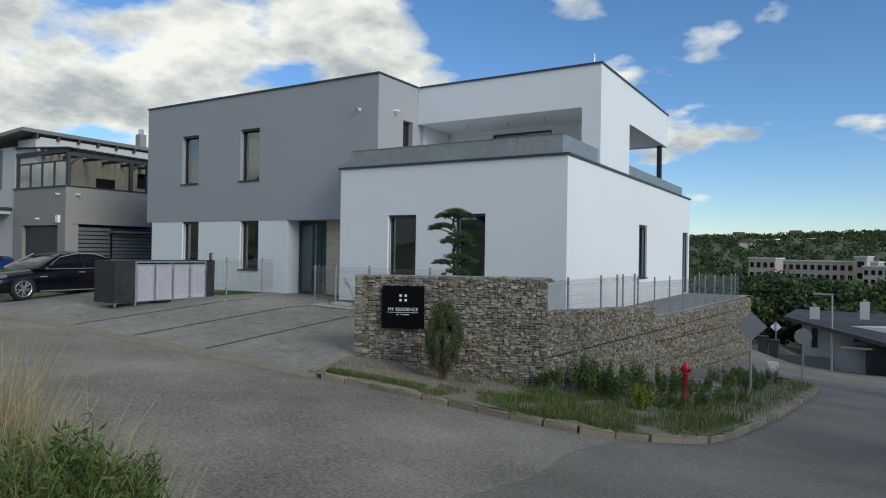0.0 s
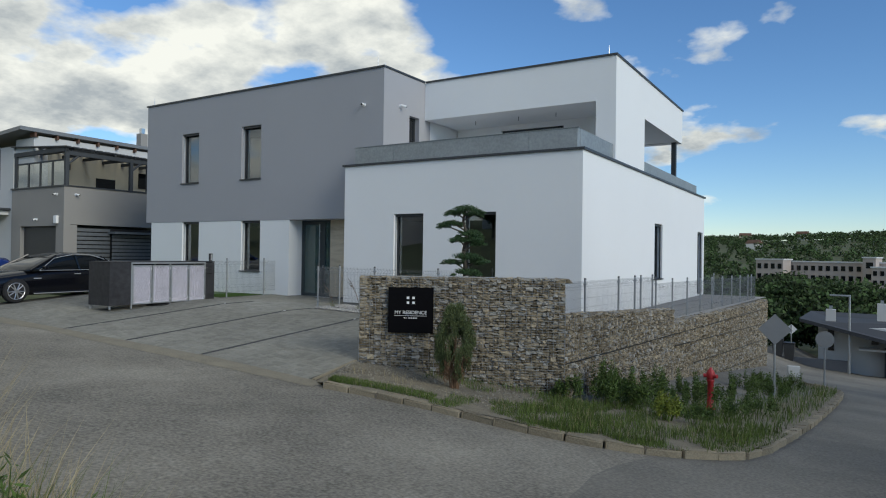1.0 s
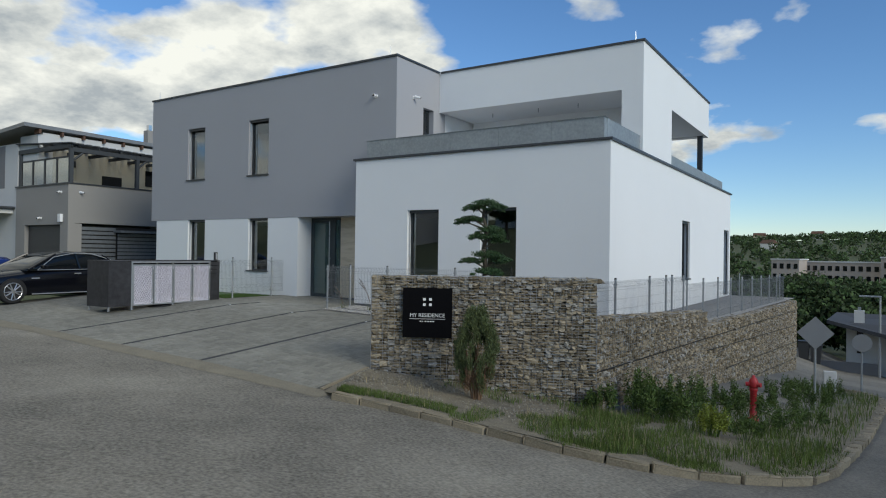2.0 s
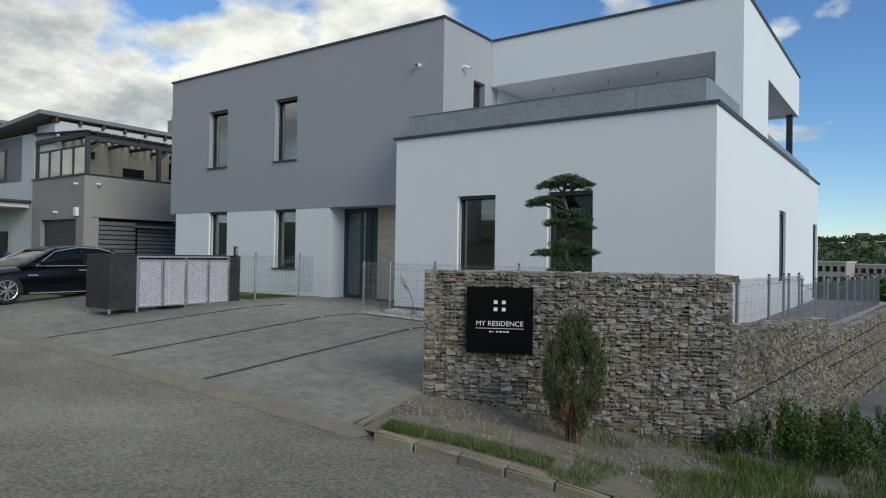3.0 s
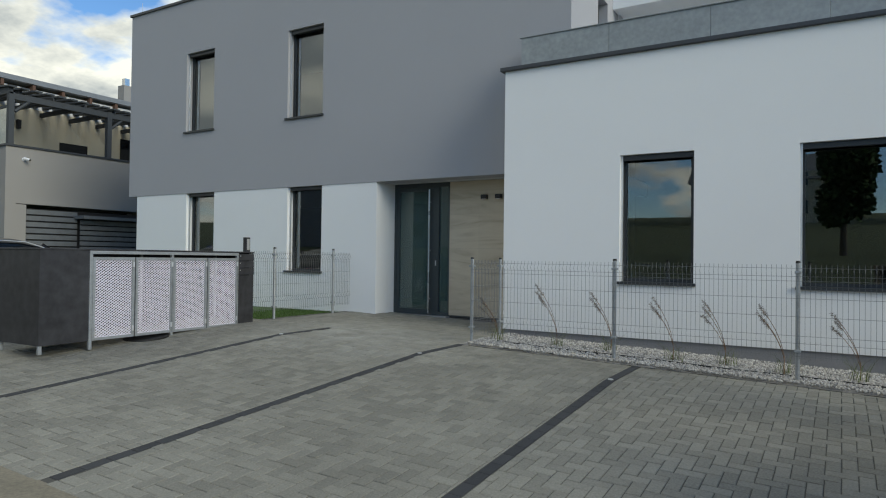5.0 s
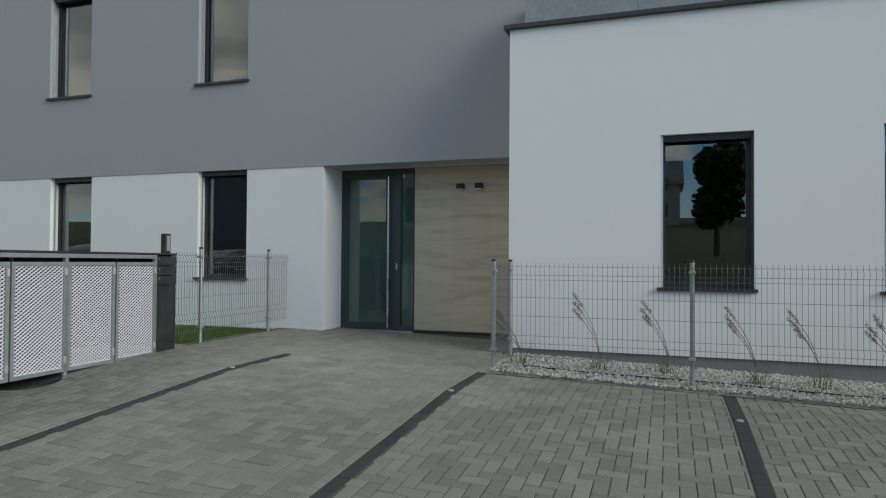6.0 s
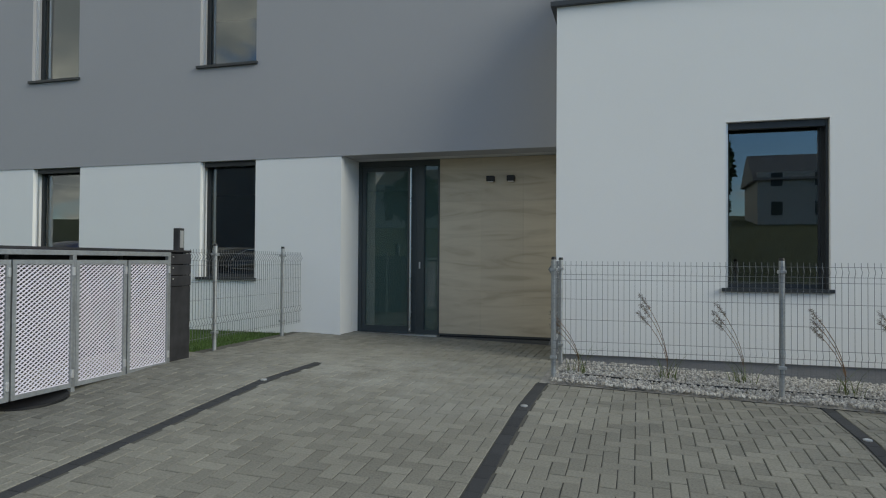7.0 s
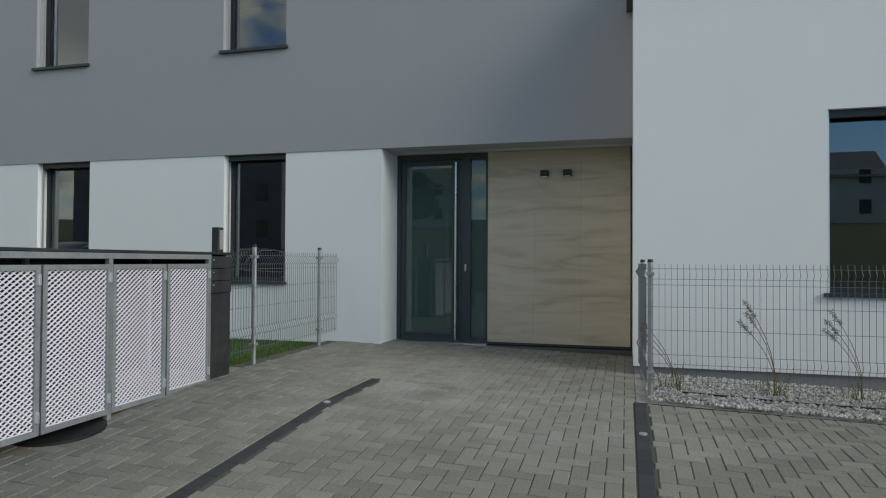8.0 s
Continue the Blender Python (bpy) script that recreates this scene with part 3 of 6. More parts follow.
# zinc parapet in sheets
x = -13.88
while x < -6.8:
    w = min(1.45, -6.75 - x)
    hbx("parapet_sheet", x, x + w - 0.006, 17.80, 18.0, 4.296, 4.845, ZINC, "grey patinated metal sheet")
    x += w
hbx("parapet_sheet", -13.88, -13.7, 18.0, 18.345, 4.296, 4.845, ZINC)
y = 18.0
while y < 20.6:
    w = min(1.35, 20.635 - y)
    hbx("parapet_sheet", -6.95, -6.75, y + 0.004, y + w, 4.296, 4.845, ZINC, "grey patinated metal sheet")
    y += w
y = 23.68
while y < 32.4:
    w = min(1.45, 32.42 - y)
    hbx("parapet_sheet", -6.95, -6.75, y + 0.004, y + w, 4.296, 4.76, ZINC, "grey patinated metal sheet")
    y += w
hbx("parapet_coping", -13.90, -6.73, 17.78, 18.02, 4.846, 4.858, ZINC)
# upper white volume with the loggia
hpart(holed_wall("loggia_front_wall", "x", 20.64, 0.35, -13.236, -6.68, 4.296, 7.40, [(-13.4, -7.27, 4.2, 6.145)], WHITE, None))
hpart(holed_wall("tower_side_wall", "y", -6.68, -0.30, 20.99, 29.18, 4.296, 7.40, [(23.68, 29.3, 4.2, 6.115)], WHITE, None))
hbx("loggia_pier", -7.27, -6.985, 20.995, 23.67, 4.296, 6.145, WHITE)
hbx("tower_back_beam", -13.2, -6.985, 28.85, 29.18, 6.115, 7.40, WHITE)
hbx("tower_roof", -13.2, -6.99, 20.99, 28.84, 6.15, 6.5, WHITE)
hpart(holed_wall("loggia_back_wall", "x", 22.75, 0.3, -13.2, -7.275, 4.296, 6.148, [(-11.4, -9.1, 4.32, 5.98)], WHITE, None))
hbx("loggia_left_wall", -13.49, -13.24, 20.99, 23.0, 4.296, 6.9, WHITE)
hbx("inner_wall", -10.6, -10.3, 23.05, 27.6, 4.296, 6.148, WHITE)
hbx("tower_west_wall", -13.49, -13.2, 23.0, 30.0, 4.296, 6.9, WHITE)
hbx("roof_edge_trim", -13.19, -6.64, 20.60, 20.98, 7.40, 7.455, DARKMET)
hbx("roof_edge_trim", -6.98, -6.64, 20.98, 29.22, 7.40, 7.455, DARKMET)
hbx("terrace_column", -6.97, -6.80, 28.62, 28.79, 4.296, 6.115, DARKMET, "dark steel column")
for p in ((-10.2, 6.05), (-8.9, 6.05), (-11.8, 6.05)):
    bm = bmesh.new(); tube(bm, (p[0], 21.6, 6.15), (p[0], 21.6, 6.02), 0.012, 0.008, 6)
    hpart(part("ceiling_wire", bm, DARKMET, None))
for p, h in (((-13.6, 18.5, 7.45), 0.35), ((-6.95, 20.8, 7.45), 0.3), ((-25.0, 18.5, 7.45), 0.35), ((-13.4, 18.6, 7.45), 0.15)):
    bm = bmesh.new(); tube(bm, p, (p[0], p[1], p[2] + h), 0.012, 0.006, 6)
    hpart(part("lightning_rod", bm, ALU, None))


def window(x0, x1, z0, z1, y, sill=True, inset=0.17, rails=True, axis="x"):
    """A dark framed window set back in its opening, with a sill and the guide rails of a blind; along y when axis is 'y' (facing +x)."""
    w = x1 - x0

    def P(u0, u1, d0, d1, a, b, bm):
        if axis == "x":
            box(bm, x0 + u0, x0 + u1, y + d0, y + d1, a, b)
        else:
            box(bm, y - d1, y - d0, x0 + u0, x0 + u1, a, b)
    t, bm = 0.052, bmesh.new()
    P(0, t, inset, inset + 0.08, z0, z1, bm); P(w - t, w, inset, inset + 0.08, z0, z1, bm)
    P(t, w - t, inset, inset + 0.08, z1 - t, z1, bm); P(t, w - t, inset, inset + 0.08, z0, z0 + t, bm)
    fr = hpart(part("window", bm, ANTHR, None, "dark grey framed window with a clear pane"))

    def sub(name, material, u0, u1, d0, d1, a, b, label=""):
        bm = bmesh.new()
        P(u0, u1, d0, d1, a, b, bm)
        return part(name, bm, material, fr, label)
    g = sub("pane", GLASS, t, w - t, inset + 0.03, inset + 0.042, z0 + t, z1 - t)
    sub("sash", ANTHR, t - 0.001, t + 0.02, inset + 0.045, inset + 0.075, z0 + t, z1 - t)
    sub("sash", ANTHR, w - t - 0.02, w - t + 0.001, inset + 0.02, inset + 0.075, z0 + t, z1 - t)
    if sill:
        sub("sill", ANTHR, -0.045, w + 0.03, -0.045, inset + 0.01, z0 - 0.035, z0 + 0.004, "dark metal sill")
    if rails:
        for u in (0.002, w - 0.027):
            sub("blind_rail", ALU if u < 0.1 else ANTHR, u, u + 0.025, 0.06, 0.10, z0 + 0.005, z1 - 0.002)
        sub("blind_box", ANTHR, 0.03, w - 0.03, 0.06, 0.13, z1 - 0.075, z1 - 0.003)
    return fr


for w in UPW:
    window(*w, 4.215, 6.117, 18.35)
for w in LOW:
    window(*w, 0.94, SOF, 18.362)
for w in BOXW:
    window(*w, 0.94, 2.77, 17.485)
window(24.34, 25.40, 0.90, 2.75, -6.49, axis="y")
window(31.4, 32.5, 0.06, 2.72, -6.49, axis="y", sill=False)
window(19.74, 20.31, 4.3, 6.145, -13.24, axis="y", sill=False, rails=False)
window(-11.4, -9.1, 4.32, 5.98, 22.75, sill=False, rails=False, inset=0.1)
# dark rooms behind the panes: dark colour stands in for unlit space, hall pale
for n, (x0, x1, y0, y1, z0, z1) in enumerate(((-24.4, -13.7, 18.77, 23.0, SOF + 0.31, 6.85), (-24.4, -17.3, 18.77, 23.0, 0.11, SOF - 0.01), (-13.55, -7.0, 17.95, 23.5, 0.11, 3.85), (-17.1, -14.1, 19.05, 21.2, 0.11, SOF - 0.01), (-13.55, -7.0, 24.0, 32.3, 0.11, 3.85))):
    hbx("room_partition", x0, x1, y1, y1 + 0.12, z0, z1, HALL if n == 3 else UNLIT)

# entrance: tall glazed door with side light, and stone cladding
DY = 18.98
bm = bmesh.new()
box(bm, -17.205, -17.15, DY, DY + 0.09, 0.125, 2.728)
door = hpart(part("front_door", bm, DOORMET, None, "tall dark grey glazed front door with a long steel bar handle, closed"))
bm = bmesh.new()
for a, b, c, d in ((-17.145, -17.085, 0.13, 2.64), (-16.408, -16.267, 0.13, 2.64), (-17.085, -16.408, 2.57, 2.64), (-17.085, -16.408, 0.13, 0.235)):
    box(bm, a, b, DY + 0.008, DY + 0.07, c, d)
leaf = part("door_leaf", bm, DOORMET, door)
for n_, a, b, c, d in (("frame_post", -16.262, -16.14, 0.125, 2.728), ("frame_post", -15.928, -15.905, 0.125, 2.728), ("frame_head", -17.15, -16.262, 2.645, 2.728), ("frame_head", -16.14, -15.928, 2.645, 2.728), ("frame_foot", -16.14, -15.928, 0.125, 0.19)):
    bx(n_, a, b, DY, DY + 0.09, c, d, DOORMET, door)
bx("pane", -17.085, -16.408, DY + 0.03, DY + 0.045, 0.235, 2.57, DOORGLASS, door, "dark green-tinted glass").visible_shadow = False
bx("pane", -16.14, -15.928, DY + 0.03, DY + 0.045, 0.19, 2.645, DOORGLASS, door, "dark green-tinted glass").visible_shadow = False
bm = bmesh.new(); tube(bm, (-16.338, DY - 0.055, 0.16), (-16.338, DY - 0.055, 2.60), 0.016, None, 12)
for z in (0.45, 1.4, 2.35):
    tube(bm, (-16.338, DY - 0.055, z), (-16.338, DY + 0.01, z), 0.008, None, 8)
part("bar_handle", bm, STEEL, door, "long round steel bar handle")
bm = bmesh.new(); box(bm, -16.22, -16.195, DY - 0.012, DY + 0.002, 1.10, 1.20, 0.004)
part("lock_plate", bm, STEEL, door)
bm = bmesh.new(); box(bm, -17.2, -15.9, DY - 0.10, DY + 0.1, 0.09, 0.124)
part("threshold", bm, ALU, door)
hbx("cladding_base", -15.901, -14.03, DY + 0.022, DY + 0.3, 0.12, 2.728, UNLIT)
tx = [-15.899, -15.27, -14.65, -14.03]
tz = [0.15, 0.795, 1.44, 2.085, 2.728]
for i in range(3):
    for j in range(4):
        hbx("stone_tile", tx[i], tx[i + 1] - 0.0012, DY, DY + 0.02, tz[j], tz[j + 1] - 0.0012, TRAVERTINE)
hbx("recessed_plinth", -15.899, -14.03, DY + 0.03, DY + 0.1, 0.05, 0.12, BLACKPL)


def wall_light(x):
    bm = bmesh.new(); box(bm, x - 0.055, x + 0.055, DY - 0.10, DY - 0.0, 2.367, 2.447, 0.008)
    l = tagged(part("wall_light", bm, BLACKPL, None), "small black downlight on the stone cladding", "wall light", "entrance lights")
    bx("lens", x - 0.038, x + 0.038, DY - 0.085, DY - 0.02, 2.36, 2.367, WHITEPAINT, l, "white diffuser")


wall_light(-15.123)
wall_light(-14.826)


def bullet_camera(p, d):
    o = thing("security_camera", "small white security camera fixed on the wall", "camera", p, d, "security cameras")
    bm = bmesh.new(); tube(bm, (0, 0.0, 0), (0, -0.03, 0), 0.055, None, 16); part("base", bm, WHITEPAINT, o, smooth=False)
    bm = bmesh.new(); tube(bm, (0, -0.03, 0), (0.0, -0.09, 0.0), 0.02, None, 10); part("arm", bm, WHITEPAINT, o)
    bm = bmesh.new(); tube(bm, (-0.02, -0.07, 0.02), (0.06, -0.22, -0.03), 0.04, None, 16); part("housing", bm, WHITEPAINT, o)
    bm = bmesh.new(); tube(bm, (0.061, -0.221, -0.03), (0.064, -0.227, -0.032), 0.032, None, 16); part("lens", bm, BLACKPL, o)


bullet_camera((-14.0, 18.35, 6.30), 0)
bullet_camera((-13.24, 19.2, 6.34), 90)


# ---- stone walls in wire baskets ----
def stone_shape(seed, material, name="stone"):
    """A unit rough block between -0.5 and 0.5, with knocked-off corners."""
    r = random.Random(seed)
    vs, idx, fs = [], {}, []
    off = Vector((r.uniform(-50, 50), r.uniform(-50, 50), r.uniform(-50, 50)))

    def V(i, j, k):
        if (i, j, k) not in idx:
            p = Vector((i - 1, j - 1, k - 1)) * 0.5
            q = p.normalized() * 0.62
            p = p.lerp(q, 0.32)
            p += Vector([noise.noise(p * 2.1 + off + Vector((9 * a, 0, 0))) for a in range(3)]) * 0.24
            idx[i, j, k] = len(vs)
            vs.append(tuple(p))
        return idx[i, j, k]
    for a in range(2):
        for b in range(2):
            for s in (0, 2):
                q = [(a, b), (a + 1, b), (a + 1, b + 1), (a, b + 1)]
                for m in (lambda u, v: (s, u, v), lambda u, v: (u, s, v), lambda u, v: (u, v, s)):
                    fs.append([V(*m(u, v)) for u, v in q])
    me = bpy.data.meshes.new(name)
    me.from_pydata(vs, [], fs)
    bm = bmesh.new(); bm.from_mesh(me); bmesh.ops.recalc_face_normals(bm, faces=bm.faces[:]); bm.to_mesh(me); bm.free()
    me.materials.append(material)
    return me


SHAPES = [stone_shape(i, STONE_A) for i in range(14)]
SHAPES_W = [stone_shape(40 + i, STONE_W) for i in range(4)]


def cut_cells(u0, u1, v0, v1, r, big=0.22, tall=0.105):
    """An uneven dry-laid pattern: the face split again and again into stones."""
    out, todo = [], [(u0, u1, v0, v1)]
    while todo:
        a, b, c, d = todo.pop()
        w, h = b - a, d - c
        lim_w, lim_h = r.uniform(0.09, big), r.uniform(0.045, tall)
        if h > lim_h and (h / tall > w / big or w < 0.12):
            m = c + h * r.uniform(0.36, 0.64)
            todo += [(a, b, c, m), (a, b, m, d)]
        elif w > lim_w:
            m = a + w * r.uniform(0.34, 0.66)
            todo += [(a, m, c, d), (m, b, c, d)]
        else:
            out.append((a, b, c, d))
    return out


def gabion(name, label, A, B, top, bottom, thick, seed, pick=None, ends=(True, False), wire_v=0.10, wire_h=0.05, big=0.22, tall=0.105, wires=True):
    """A wire basket wall from A to B (its front face), heights as functions of the run u; pick(u, z) tells which stones are pieces of their own."""
    r = random.Random(seed)
    A, B = Vector((*A, 0)), Vector((*B, 0))
    d = (B - A); L = d.length; d.normalize()
    n = Vector((-d.y, d.x, 0))      # into the wall
    root = thing(name, label, "gabion wall", tuple(A), 0)
    T0, B0 = max(top(0), top(L)), min(bottom(0), bottom(L))

    def W(u, w, z):
        return d * u + n * w + Vector((0, 0, z))
    # dark core: shade of the gaps between stones, put in as colour
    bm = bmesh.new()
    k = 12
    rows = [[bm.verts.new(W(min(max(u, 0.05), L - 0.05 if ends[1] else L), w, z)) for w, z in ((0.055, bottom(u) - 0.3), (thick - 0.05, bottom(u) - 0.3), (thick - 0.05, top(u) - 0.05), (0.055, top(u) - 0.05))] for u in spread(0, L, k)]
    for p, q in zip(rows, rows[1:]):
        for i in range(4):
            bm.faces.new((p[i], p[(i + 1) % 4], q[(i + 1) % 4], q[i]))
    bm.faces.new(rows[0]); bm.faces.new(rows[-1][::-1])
    part("gap_shade_core", bm, GAPSHADE, root)
    vs, fs, pale_v, pale_f, singles = [], [], [], [], 0

    def lay(u, w, z, su, sw, sz, along_n, ok):
        nonlocal singles
        white = r.random() < 0.16
        me = r.choice(SHAPES_W if white else SHAPES)
        ru = r.uniform(-0.22, 0.22)
        rot = Euler((ru, r.uniform(-0.24, 0.24), (r.choice((0, math.pi)) + r.uniform(-0.1, 0.1)))).to_matrix().to_4x4()
        base = Matrix((( *( (n if along_n else d) ), 0), (*((-d) if along_n else n), 0), (0, 0, 1, 0), (0, 0, 0, 1))).transposed()
        m = Matrix.Translation(W(u, w, z)) @ base @ rot @ Matrix.Diagonal((su, sw, sz, 1))
        if ok and singles < 300:
            ob = new("stone", me)
            ob.parent = root
            ob.matrix_local = m
            singles += 1
        else:
            vv, ff = (pale_v, pale_f) if white else (vs, fs)
            o = len(vv)
            vv.extend(tuple(m @ v.co) for v in me.vertices)
            ff.extend(tuple(o + i for i in p.vertices) for p in me.polygons)
    for a, b, c, e in cut_cells(0, L, B0, T0, r, big, tall):
        u, z = (a + b) / 2, (c + e) / 2
        if z < bottom(u) - 0.12 or e > top(u) + 0.03:
            continue
        lay(u, 0.075 + r.uniform(-0.012, 0.02), z, (b - a) * r.uniform(0.95, 1.06), 0.15 * r.uniform(0.75, 1.25), (e - c) * r.uniform(0.93, 1.06), False, pick and pick(u, z))
    for side, u0 in ((0, 0.07), (1, L - 0.07)):
        if ends[side]:
            for a, b, c, e in cut_cells(0.0, thick, bottom(u0) - 0.1, top(u0), r, 0.22, tall):
                lay(u0, (a + b) / 2, (c + e) / 2, (b - a) * 1.06, 0.14, (e - c) * 1.06, True, pick and pick(u0, 0))
    u = 0.0
    while u < L:     # the top layer
        w = 0.06
        while w < thick:
            s1, s2 = r.uniform(0.1, 0.2), r.uniform(0.1, 0.18)
            lay(u + s1 / 2, min(w + s2 / 2, thick - 0.05), top(u) - 0.045, s1 * 1.1, s2 * 1.1, 0.08, False, False)
            w += s2
        u += 0.14
    tagged(pydata("packed_stones", vs, fs, STONE_B, root), "grey-brown quarry stones", kind="stuff")
    tagged(pydata("pale_stones", pale_v, pale_f, STONE_W, root), "pale limestone pieces", kind="stuff")
    if not wires:
        return root
    bm = bmesh.new()

    def bar(p, q, rad=0.0028):
        tube(bm, p, q, rad, None, 4, False)
    u = 0.0
    while u <= L + 0.001:
        bar(W(u, -0.006, bottom(u) - 0.1), W(u, -0.006, top(u) + 0.006)); bar(W(u, -0.006, top(u) + 0.006), W(u, thick, top(u) + 0.006))
        u += wire_v
    z = B0
    while z < T0 + 0.02:
        lo = [u for u in spread(0, L, 20) if bottom(u) - 0.06 <= z <= top(u) + 0.02]
        if len(lo) > 1:
            bar(W(lo[0], -0.009, z), W(lo[-1], -0.009, z))
        if ends[0] and bottom(0) - 0.06 <= z <= top(0) + 0.01:
            bar(W(-0.008, 0, z), W(-0.008, thick, z))
        z += wire_h
    for w in spread(0, thick, 3):
        bar(W(0, w, top(0) + 0.006), W(L, w, top(L) + 0.006), 0.003)
        bar(W(-0.006, w, bottom(0) - 0.1), W(-0.006, w, top(0)))
    part("wire_mesh", bm, WIRE, root, "galvanised welded wire mesh")
    return root


GA, GB, GC = (-8.70, 11.745), (-5.368, 13.59), (-4.16, 35.0)
gabion("stone_basket_wall", "grey-brown stone wall in a wire basket by the drive", GA, GB, lambda u: 1.205, lambda u: -0.37 - 0.158 * u, 0.32, 5,
       pick=lambda u, z: u < 1.75)
LB = math.hypot(GC[0] - GB[0], GC[1] - GB[1])
STEP = 6.9
dB = ((GC[0] - GB[0]) / LB, (GC[1] - GB[1]) / LB)
GS = (GB[0] + dB[0] * STEP, GB[1] + dB[1] * STEP)


def side_base(u0):
    return lambda u: gab_base(0, GB[1] + dB[1] * (u + u0)) - 0.05


gabion("stone_basket_wall", "long stone basket retaining wall stepping down the slope", GB, GS, lambda u: 0.53 - 0.043 * u, side_base(0), 0.42, 6, pick=lambda u, z: u < 2.0 and z > -0.6, ends=(False, True), wire_h=0.1)
gabion("stone_basket_wall", "long stone basket retaining wall below the terrace fence", GS, GC, lambda u: -0.15 - 0.006 * u, side_base(STEP), 0.42, 7, ends=(False, True), wire_h=0.2, wire_v=0.2, big=0.24, tall=0.13)
gabion("stone_basket_wall", "stone basket retaining wall closing the terrace end", GC, (-9.5, 36.6), lambda u: -0.2, lambda u: -3.9, 0.42, 8, ends=(False, False), wires=False, big=0.4, tall=0.2)
# basket joints of the long wall: doubled wire along each tier
tiers = thing("tier_wires", "dark doubled wire joints between the stone baskets", "wire", (0, 0, 0))
bm = bmesh.new()
for z0, z1, a in ((-0.35, -0.6, 0.0), (-0.75, -1.25, STEP), (-1.45, -1.95, STEP + 2), (-2.2, -2.65, STEP + 6)):
    p = (GB[0] + dB[0] * a + 0.02, GB[1] + dB[1] * a, z0)
    tube(bm, p, (GC[0] + 0.02, GC[1], z1), 0.012, None, 4)
part("tie_wire", bm, BLACKPL, tiers)

# ---- name board on the stone wall ----
gdir = Vector((GB[0] - GA[0], GB[1] - GA[1], 0)).normalized()
gang = math.degrees(math.atan2(gdir.y, gdir.x))
board = thing("name_board", "square black sheet board with white lettering on the stone wall", "sign", (GA[0] + gdir.x * 0.55, GA[1] + gdir.y * 0.55, 0.172), gang)
SW = 0.835
bm = bmesh.new(); box(bm, 0, SW, -0.075, -0.05, 0, 0.838, 0.004); part("board", bm, SIGNBLACK, board)
for x in (0.1, SW - 0.1):
    for z in (0.1, 0.73):
        bm = bmesh.new(); box(bm, x - 0.015, x + 0.015, -0.05, 0.05, z - 0.015, z + 0.015); part("bracket", bm, GALV, board)
for i in range(2):
    for j in range(2):
        bm = bmesh.new(); x, z = 0.342 + 0.103 * i, 0.535 + 0.09 * j
        box(bm, x, x + 0.047, -0.079, -0.0745, z, z + 0.045); part("emblem_square", bm, SIGNWHITE, board)


def lettering(text, size, parent, x, y, z, material):
    cu = bpy.data.curves.new("text", "FONT")
    cu.body, cu.size, cu.extrude, cu.align_x = text, size, 0.002, "CENTER"
    ob = new("text", cu)
    me = bpy.data.meshes.new_from_object(ob.evaluated_get(bpy.context.evaluated_depsgraph_get()))
    bpy.data.objects.remove(ob)
    me.materials.append(material)
    o = new("lettering", me)
    o.parent = parent
    o.matrix_local = pose(x, y, z, 90, 0, 0)
    return o


lt = lettering("MY RESIDENCE", 0.089, board, SW / 2, -0.077, 0.348, SIGNWHITE)
bm = bmesh.new(); box(bm, 0.115, SW - 0.115, -0.079, -0.0745, 0.313, 0.319); part("underline", bm, SIGNWHITE, board)
for i, w in enumerate((0.026, 0.01, 0.026, 0.03, 0.03, 0.03)):
    bm = bmesh.new(); x = 0.29 + i * 0.043
    box(bm, x, x + w, -0.079, -0.0745, 0.266, 0.284); part("plain_bar", bm, SIGNWHITE, board)


# ---- wire fences ----
def fence_panel(L, H=1.03, parent=None, m=None, step=0.05):
    """A welded panel with folded stiffeners, along local x."""
    bm = bmesh.new()
    folds = [(0.0, 0), (H - 0.86, 0), (H - 0.83, 0.022), (H - 0.78, -0.0), (H - 0.13, 0), (H - 0.085, 0.03), (H - 0.04, 0), (H, 0)]
    u = 0.02
    while u < L - 0.01:
        for (z0, o0), (z1, o1) in zip(folds, folds[1:]):
            tube(bm, (u, -o0, z0), (u, -o1, z1), 0.0026, None, 4, False)
        u += step
    for z, o in ((0.03, 0), (H - 0.86, 0), (H - 0.78, 0), (H - 0.57, 0), (H - 0.37, 0), (H - 0.18, 0), (H - 0.13, 0), (H - 0.04, 0)):
        tube(bm, (0, 0.004, z), (L, 0.004, z), 0.0026, None, 4, False)
    ob = part("wire_panel", bm, FENCEWIRE, parent)
    ob.matrix_local = m
    return ob


